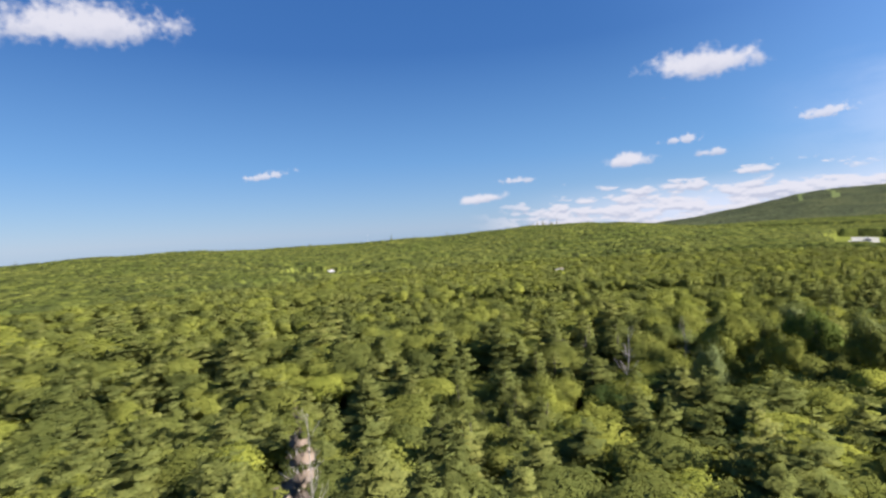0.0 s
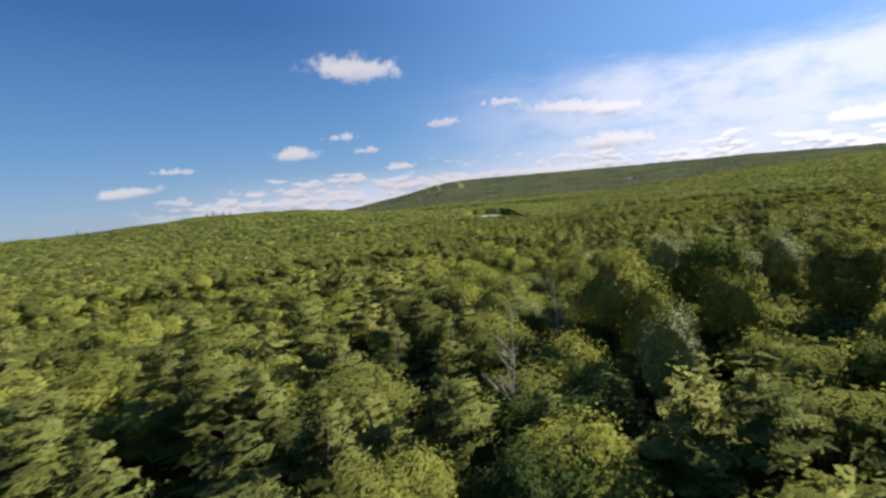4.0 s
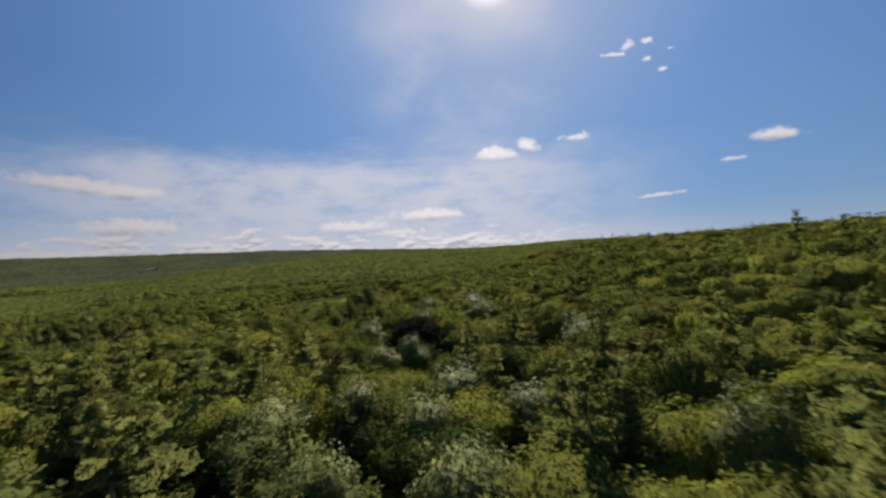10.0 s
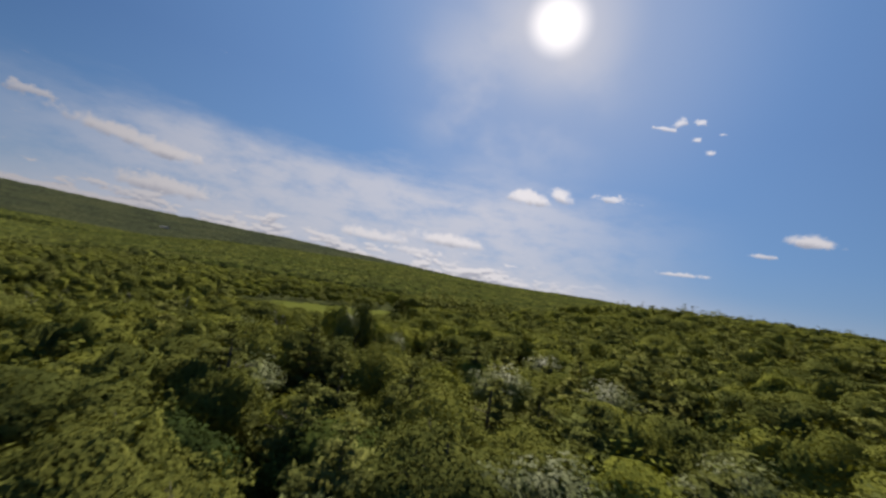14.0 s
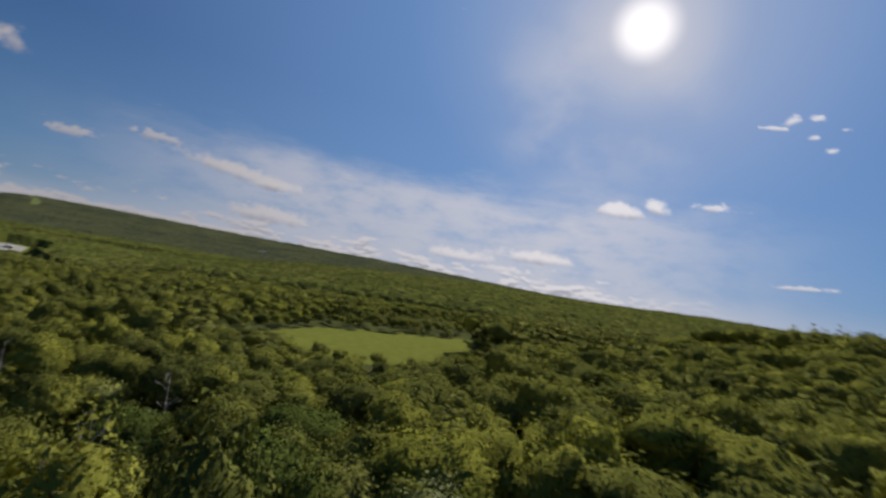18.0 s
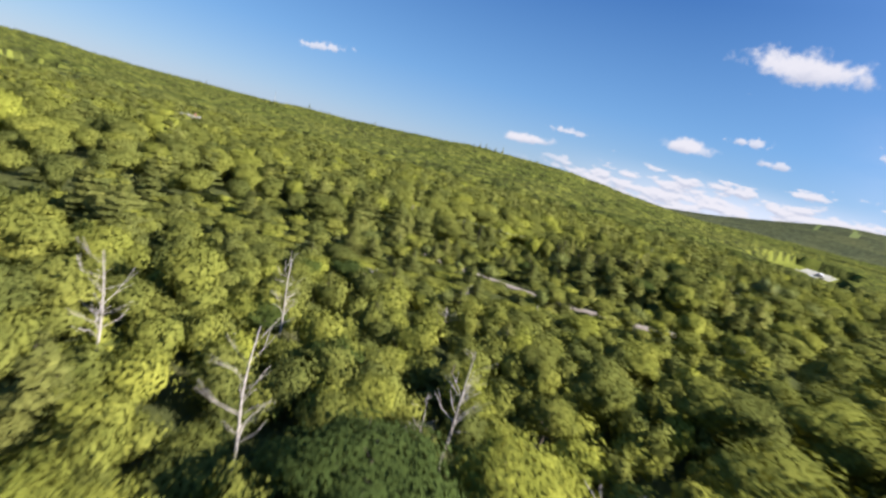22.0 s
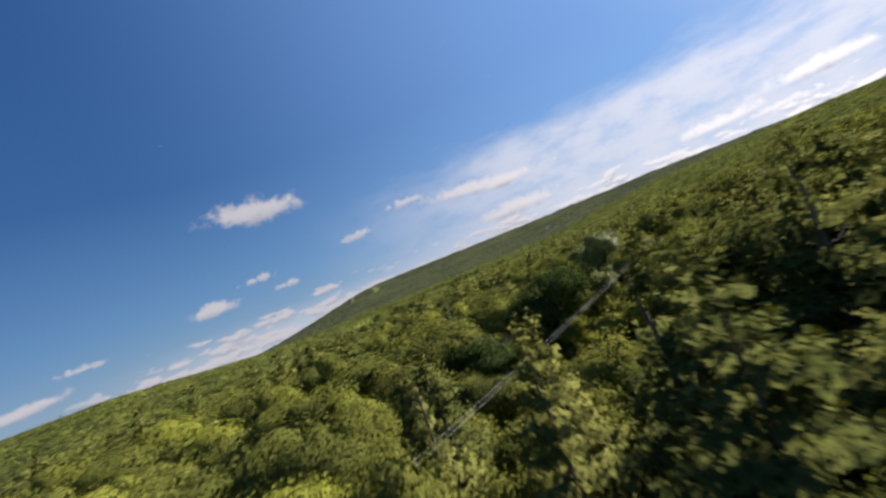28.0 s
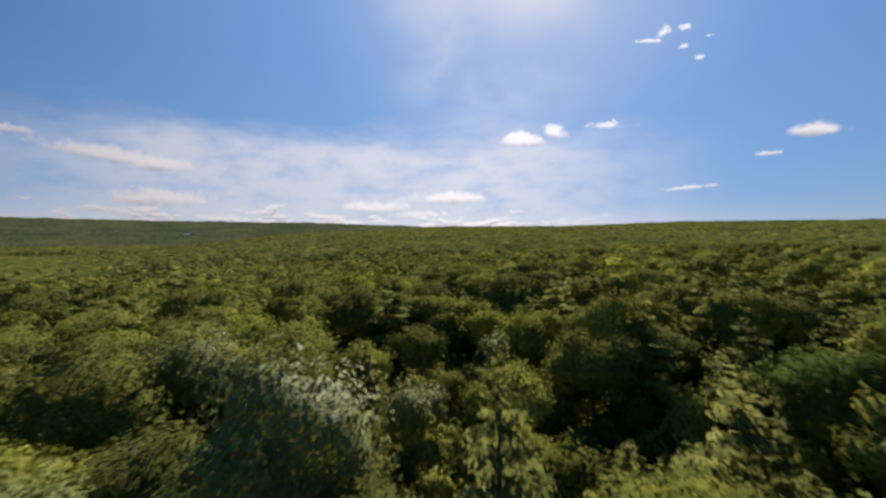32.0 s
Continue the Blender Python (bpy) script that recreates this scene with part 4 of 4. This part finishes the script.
# trees along the crest of the far ridge, against the sky
raz = np.radians(RNG.uniform(-62, 140, 3000))
rfar = np.interp(np.degrees(raz), [-180, 30, 60, 180], [1100.0, 1100.0, 1700.0, 1700.0]) + RNG.uniform(-190, 12, 3000)
sx, sy = MID[0] + rfar * np.sin(raz), MID[1] + rfar * np.cos(raz)
sz = ground_z(sx, sy) + 3.0
hs = RNG.uniform(0.75, 1.25, 3000)
ws = RNG.uniform(1.0, 1.6, 3000)
turn_ = RNG.uniform(0, 6.28, 3000)
crest = RNG.random(3000)
forest("ridge_woods", crest > 0.25, [lobed_crown(24, 1.2, 3.5, 2.6, 12.0, 10, 0.0, 2) for _ in range(5)], M_BROAD_FAR, "rounded leafy trees along the crest of the far ridge")
forest("ridge_pines", crest <= 0.25, [pine_crown(20, 1.2, 3.0, 2.2, 13.2, 7, 4, 2) for _ in range(3)], M_NEEDLE_FAR, "dark pines along the crest of the far ridge")

# the wood goes on behind the start of the flight
bx, by = np.meshgrid(np.arange(-90, 165, 5.8), np.arange(-75, 46, 5.8))
bx = (bx + RNG.uniform(-2.3, 2.3, bx.shape)).ravel()
by = (by + RNG.uniform(-2.3, 2.3, by.shape)).ravel()
bk = ~((by > 40 - 0.92 * (bx + 60)) & (by > 40 - np.maximum(bx - 75, 0) * 1.05) & ((by > 38) | (bx > 85)))
sx, sy = bx[bk], by[bk]
sz = ground_z(sx, sy)
hs = np.minimum(RNG.uniform(0.6, 1.05, len(sx)), (-11.0 - sz - 0.10 * np.maximum(sy, 0)) / 12.6).clip(0.3, 1.05)
ws = RNG.uniform(0.85, 1.35, len(sx))
turn_ = RNG.uniform(0, 6.28, len(sx))
forest("southern_woods", np.ones(len(sx), bool), [lobed_crown(340, 0.38, 3.2, 2.4, 12.0, 14) for _ in range(5)], M_BROAD_FAR, "leafy green woods of rounded crowns on a gentle slope")

# -------------------------------------------------- dirt road
def build_road():
    bm = bmesh.new()
    pts = []
    for (x0, y0), (x1, y1) in zip(ROAD, ROAD[1:]):
        n = int(math.hypot(x1 - x0, y1 - y0) / 1.2)
        pts += [(x0 + (x1 - x0) * k / n, y0 + (y1 - y0) * k / n) for k in range(n)]
    rows = []
    for i, (x, y) in enumerate(pts):
        a, b = pts[max(i - 2, 0)], pts[min(i + 2, len(pts) - 1)]
        d = Vector((b[0] - a[0], b[1] - a[1])).normalized()
        row = []
        for k, off in enumerate((-1.25, -0.95, -0.5, 0, 0.5, 0.95, 1.25)):
            wob = 0.35 * noise.noise((x * 0.3, y * 0.3, k)) if k in (0, 6) else 0
            px, py = x + d.y * (off + wob), y - d.x * (off + wob)
            pz = float(ground_z(np.array(px), np.array(py))) + 0.24 - 0.40 * (abs(off) > 1.2) - 0.05 * (0.5 < abs(off) < 1.0)
            row.append(bm.verts.new((px, py, pz)))
        rows.append(row)
    for a, b in zip(rows, rows[1:]):
        for k in range(6):
            bm.faces.new((a[k], b[k], b[k + 1], a[k + 1]))
    bmesh.ops.recalc_face_normals(bm, faces=bm.faces)
    me = bpy.data.meshes.new("dirt_road")
    bm.to_mesh(me)
    bm.free()
    me.materials.append(M_DIRT)
    return tagged(new("dirt_road", me), "pale gravel road winding through a gap in the woods", "road", kind="structure")


build_road()


# -------------------------------------------------- single trees that stand out
def stand(key, x, y, top, wide, turn, variant=0):
    z = float(ground_z(np.array(x), np.array(y)))
    plant(key, x, y, (wide, (top - z) / tree_top(key)), turn, variant, group="single trees that stand out")


for key, x, y, top, wide in (
    # the first one has its shaded side painted into the leaves
    ("shade_side", 164, 121, -22.9, 1.6), ("pine", 190, 41, -9.5, 1.5), ("pine", 165, 36, -9.2, 1.5), ("pine", 183, 37, -11.5, 1.3), ("maple", 55, 96.2, -17.4, 1.65), ("oak", 67.5, 90, -15.6, 1.4), ("silver", 69, 96.8, -17.0, 1.15), ("maple", 65.5, 101, -20.4, 0.8), ("dead", 34, 93.5, -20.6, 1.3), ("withered", -8.2, 21, -12.0, 1.0), ("dead", -13, 40.5, -14.2, 0.8), ("withered", -14.5, 42.5, -15.6, 1.0), ("dead", 240, 182, -29.4, 0.8), ("dead", 247.5, 188, -30.6, 0.8), ("dead", 236, 196, -31.4, 0.8), ("dead", 246, 206, -35.0, 0.7), ("dead", 251, 178, -29.3, 0.8), ("dead", 238, 213, -35.8, 0.7), ("dead", 231, 187, -30.2, 0.9), ("silver", 45, 84, -20.5, 1.0), ("silver", 155, 121.2, -24.6, 0.7), ("maple", 49, 88, -20, 1.0),
    ("maple", 58, 84, -18, 1.1), ("maple", 66, 76, -15.5, 1.2), ("birch", 72, 84, -16, 1.2), ("dead", 48.5, 100, -21.3, 1.0), ("dead", -38, 98, -30, 1.1),
    ("oak", 312, 295, -34.5, 1.0), ("silver", 325, 295, -32.6, 1.1), ("pine", 279, 261, -32.8, 1.1), ("pine", 283, 266, -33, 0.9), ("pine", 272, 254, -33.2, 0.9), ("pine", 266, 268.2, -34.0, 0.6), ("pine", 268.5, 269.6, -34.3, 0.6), ("pine", 266, 264, -33.4, 0.8), ("pine", 270, 266.5, -33.4, 0.9), ("pine", 270, 261, -32.9, 1.0), ("pine", 274, 263.5, -33.2, 0.9), ("maple", 264, 272, -35.0, 0.6), ("pine", 268, 275.5, -34.8, 0.6), ("maple", 261, 271, -35.0, 0.6), ("pine", 271.5, 278.5, -34.8, 0.7), ("oak", 299, 288, -33.8, 1.05), ("oak", 301, 292, -35, 1.0), ("oak", 296, 290, -35, 1.0),
    ("oak", 276, 247, -34, 0.9), ("oak", 284, 251, -33.8, 1.0), ("maple", 259.5, 230.8, -37.8, 0.28), ("oak", 338, 328, -36, 1.1), ("dead", 251, 160, -29, 0.9),
    ("maple", 327, 267, -33, 1.1), ("oak", 332, 272, -34, 1.0), ("birch", 321, 271, -33.5, 1.1), ("maple", 335, 262, -33, 1.1), ("maple", 317, 265, -34, 1.0), ("maple", 308, 268, -35, 0.9),
    ("maple", 258.5, 226.5, -35.3, 0.5), ("maple", 262, 228.5, -35.6, 0.55), ("birch", 256.3, 222, -34.8, 0.45), ("maple", 239, 239.5, -36.6, 0.4), ("birch", 241, 238.2, -37.0, 0.4), ("maple", 242.8, 237, -37.0, 0.36), ("maple", 244.5, 235.8, -37.2, 0.34), ("birch", 246.2, 234.8, -37.4, 0.34), ("maple", 248, 233.8, -37.5, 0.32), ("maple", 266, 229.3, -36, 0.6), ("birch", 270, 228, -35.5, 0.6), ("maple", 274, 229, -35, 0.6), ("maple", 279, 229, -35, 0.6), ("maple", 227, 138.8, -21.0, 0.75), ("oak", 231.5, 140, -21.6, 0.75), ("maple", 226, 142, -21.2, 0.95), ("birch", 221, 140, -21.6, 0.9), ("dead", 239, 155, -28, 0.8), ("dead", 296, 300, -35, 0.8), ("pine", 322, 288, -33.8, 0.9), ("maple", 345, 278, -33, 1.0),
):
    stand(key, x, y, top, wide, (x * 1.7 + y) % 6.28, int(x + y))

# a few taller pines on the skyline of the far ridge
for k, (az, far) in enumerate(((3.6, 1085), (4.3, 1092), (5.0, 1088), (5.4, 1096), (6.1, 1090), (6.9, 1094), (11.0, 1090), (-8.0, 1090), (-15.5, 1095), (-26.0, 1080), (101.0, 1680), (88.0, 1690))):
    x, y = MID[0] + far * math.sin(radians(az)), MID[1] + far * math.cos(radians(az))
    p = plant("pine", x, y, (1.2, 1.0 + 0.25 * (k % 3)), k * 1.3, k, "pines on the far ridge")
    p.location.z += 7.0

# -------------------------------------------------- buildings and the power line


def plain(name, c, rough=0.7, metal=0.0, spread=0.2):
    m = material(name)
    n = noisy(m, 1.4, 5)
    lo, hi = tuple(v * (1 - spread) for v in c), tuple(min(v * (1 + spread), 0.95) for v in c)
    p = node(m, "ShaderNodeBsdfPrincipled", Base_Color=ramp(m, n, [(0.3, lo), (0.7, hi)]), Roughness=rough, Metallic=metal)
    return finish(m, p.outputs[0])


M_SIDING = plain("pale_siding", (0.40, 0.36, 0.30), 0.8, spread=0.08)
M_WHITE = plain("white_paint", (0.76, 0.76, 0.74), 0.7, spread=0.06)
M_ROOF = plain("roof_shingle", (0.24, 0.23, 0.22), 0.9)
M_TIN = plain("tin_roof", (0.46, 0.47, 0.49), 0.6, 0.3, 0.08)
M_PANE = plain("window_glass", (0.04, 0.05, 0.06), 0.1)
M_DOOR = plain("door_paint", (0.18, 0.10, 0.07), 0.6)
M_BRICK = plain("chimney_brick", (0.30, 0.15, 0.11), 0.9)
M_POLE = plain("weathered_pole", (0.22, 0.18, 0.14), 0.9)
M_WIRE = plain("wire_metal", (0.36, 0.36, 0.35), 0.7, 0.0)
M_GLASSY = plain("insulator", (0.35, 0.42, 0.42), 0.25)


def part(name, bm, mat, parent, label=""):
    me = bpy.data.meshes.new(name)
    bmesh.ops.recalc_face_normals(bm, faces=bm.faces)
    bm.to_mesh(me)
    bm.free()
    me.materials.append(mat)
    ob = new(name, me)
    ob.parent = parent
    return tagged(ob, label) if label else ob


def box(x0, y0, z0, x1, y1, z1, bevel=0.02):
    bm = bmesh.new()
    bmesh.ops.create_cube(bm, size=1)
    for v in bm.verts:
        v.co = Vector(((x0 + x1) / 2 + v.co.x * (x1 - x0), (y0 + y1) / 2 + v.co.y * (y1 - y0), (z0 + z1) / 2 + v.co.z * (z1 - z0)))
    if bevel:
        bmesh.ops.bevel(bm, geom=bm.edges[:], offset=bevel, segments=1, affect="EDGES")
    return bm


def house(name, x, y, z, turn, length, width, eave, peak, wall_mat, roof_mat, label, category, windows=3, storeys=2):
    root = tagged(new(name), label, category)
    root.matrix_basis = pose(x, y, z, 0, 0, turn)
    l, w = length / 2, width / 2
    bm = bmesh.new()
    prof = [(-w, -3), (w, -3), (w, eave), (0, peak), (-w, eave)]
    a = [bm.verts.new((-l, p, q)) for p, q in prof]
    b = [bm.verts.new((l, p, q)) for p, q in prof]
    bm.faces.new(a)
    bm.faces.new(b)
    for i in range(5):
        j = (i + 1) % 5
        bm.faces.new((a[i], a[j], b[j], b[i]))
    part("wall", bm, wall_mat, root)
    slope = (peak - eave) / w
    for s in (-1, 1):
        bm = bmesh.new()
        o = 0.5
        pts = [(0, peak + 0.06), (s * (w + o), eave - slope * o + 0.06), (s * (w + o), eave - slope * o + 0.28), (0, peak + 0.28)]
        a = [bm.verts.new((-l - o, p, q)) for p, q in pts]
        b = [bm.verts.new((l + o, p, q)) for p, q in pts]
        bm.faces.new(a)
        bm.faces.new(b)
        for i in range(4):
            j = (i + 1) % 4
            bm.faces.new((a[i], a[j], b[j], b[i]))
        part("roof", bm, roof_mat, root)
    if storeys > 1:
        part("chimney", box(l * 0.4, -0.4, peak - 1.0, l * 0.4 + 0.9, 0.4, peak + 1.1), M_BRICK, root, "red brick chimney")
    part("door", box(-0.5, -w - 0.06, 0, 0.5, -w + 0.02, 2.1), M_DOOR, root, "dark painted door")
    for s in (-1, 1):
        for k in range(windows):
            for f in range(storeys):
                cx = -l + length * (k + 0.5) / windows
                if f == 0 and abs(cx) < 1.2:
                    continue
                z0 = 1.0 + f * 2.8
                wf = part("window", box(cx - 0.6, s * (w + 0.05) - 0.05, z0, cx + 0.6, s * (w + 0.05) + 0.05, z0 + 1.4), M_WHITE, root)
                part("pane", box(cx - 0.5, s * (w + 0.09) - 0.03, z0 + 0.1, cx + 0.5, s * (w + 0.09) + 0.03, z0 + 1.3, 0), M_PANE, wf)
    return root


def canopy_z(x, y):
    return float(ground_z(np.array(float(x)), np.array(float(y))))


house("house", 94, 412, canopy_z(94, 412), 35, 9, 7, 6.0, 10.4, M_SIDING, M_ROOF, "pale two-storey house with a steep gable, half hidden by trees", "house")
house("house", -215, 500, canopy_z(-215, 500) + 7, 65, 22, 9, 4.5, 7.5, M_WHITE, M_TIN, "long white house with a pale metal roof among trees", "house", 5, 1)
house("house", -150, 600, canopy_z(-150, 600) + 2.5, 80, 13, 9, 5.5, 9, M_WHITE, M_ROOF, "small white house beside an open meadow", "house")
house("cabin", -118, 545, canopy_z(-118, 545) + 5.5, 20, 8, 6, 3, 5.2, M_WHITE, M_TIN, "small white cabin in the woods", "house", 2, 1)
for bx_, by_, turn_b, lb, hb in ((664, 765, 50, 16, 2.8), (716, 826, 52, 20, 3.0)):
    house("barn", bx_, by_, canopy_z(bx_, by_), turn_b, lb, 8, hb, hb + 1.6, M_SIDING, M_TIN, "long low pale building with a metal roof on gravel", "barn", 4, 1)
house("lodge", 2010, 1290, canopy_z(2010, 1290) + 8, 60, 46, 18, 7, 11, M_SIDING, M_ROOF, "large pale lodge on the wooded mountainside", "house", 8, 2)

def cyl(p, q, r0, r1, sides=8):
    bm = bmesh.new()
    v, f = tube([p, ((p[0] + q[0]) / 2, (p[1] + q[1]) / 2, (p[2] + q[2]) / 2), q], [r0, (r0 + r1) / 2, r1], sides)
    vs = [bm.verts.new(c) for c in v]
    for face in f:
        bm.faces.new([vs[i] for i in face])
    bm.faces.new(vs[:sides])
    bm.faces.new(vs[-sides:])
    return bm


WIRE_A, WIRE_B = (316.0, 285.0, -38.6), (234.0, 267.5, -36.6)


def utility_pole(x, y, top, turn):
    z = canopy_z(x, y)
    root = tagged(new("utility_pole"), "weathered wooden power pole with a crossarm, in the woods", "power pole", "power line poles")
    root.matrix_basis = pose(x, y, z, 0, 0, turn)
    h = top - z
    part("post", cyl((0, 0, -0.5), (0, 0, h + 0.5), 0.15, 0.11), M_POLE, root)
    arm = part("crossarm", box(-0.75, -0.06, h - 0.25, 0.75, 0.06, h - 0.1), M_POLE, root)
    for s in (-0.22, 0.22):
        part("insulator", cyl((s, 0, h - 0.1), (s, 0, h + 0.05), 0.05, 0.03), M_GLASSY, arm, "small glass insulator")
    return root


utility_pole(WIRE_A[0], WIRE_A[1], WIRE_A[2], 101)
utility_pole(WIRE_B[0], WIRE_B[1], WIRE_B[2], 101)
line = tagged(new("power_line"), "two thin slack power wires strung between wooden poles", "wire")
for off in (-0.22, 0.22):
    pts = []
    for k in range(25):
        f = k / 24
        p = Vector(WIRE_A).lerp(Vector(WIRE_B), f)
        pts.append((p.x - 0.19 * off, p.y + 0.98 * off, p.z + 0.05 - 0.3 * 4 * f * (1 - f)))
    v, f = tube(pts, [0.0055] * len(pts), 5)
    w = new("wire", make_mesh("wire", v, f, [M_WIRE]))
    w.parent = line

mast = tagged(new("radio_mast"), "thin grey lattice mast on the far ridge", "mast")
mz = canopy_z(-190, 1140)
mast.matrix_basis = pose(-190, 1140, mz, 0, 0, 0)
for k in range(3):
    a = k * 2.094
    part("leg", cyl((0.9 * math.cos(a), 0.9 * math.sin(a), 0), (0.25 * math.cos(a), 0.25 * math.sin(a), 34), 0.14, 0.10, 5), M_WIRE, mast)
for k in range(9):
    zz = 2 + k * 3.6
    rr = 0.9 - 0.65 * zz / 34
    for i in range(3):
        a, b = i * 2.094, (i + 1) * 2.094
        part("brace", cyl((rr * math.cos(a), rr * math.sin(a), zz), (rr * math.cos(b), rr * math.sin(b), zz + 1.8), 0.06, 0.06, 4), M_WIRE, mast)
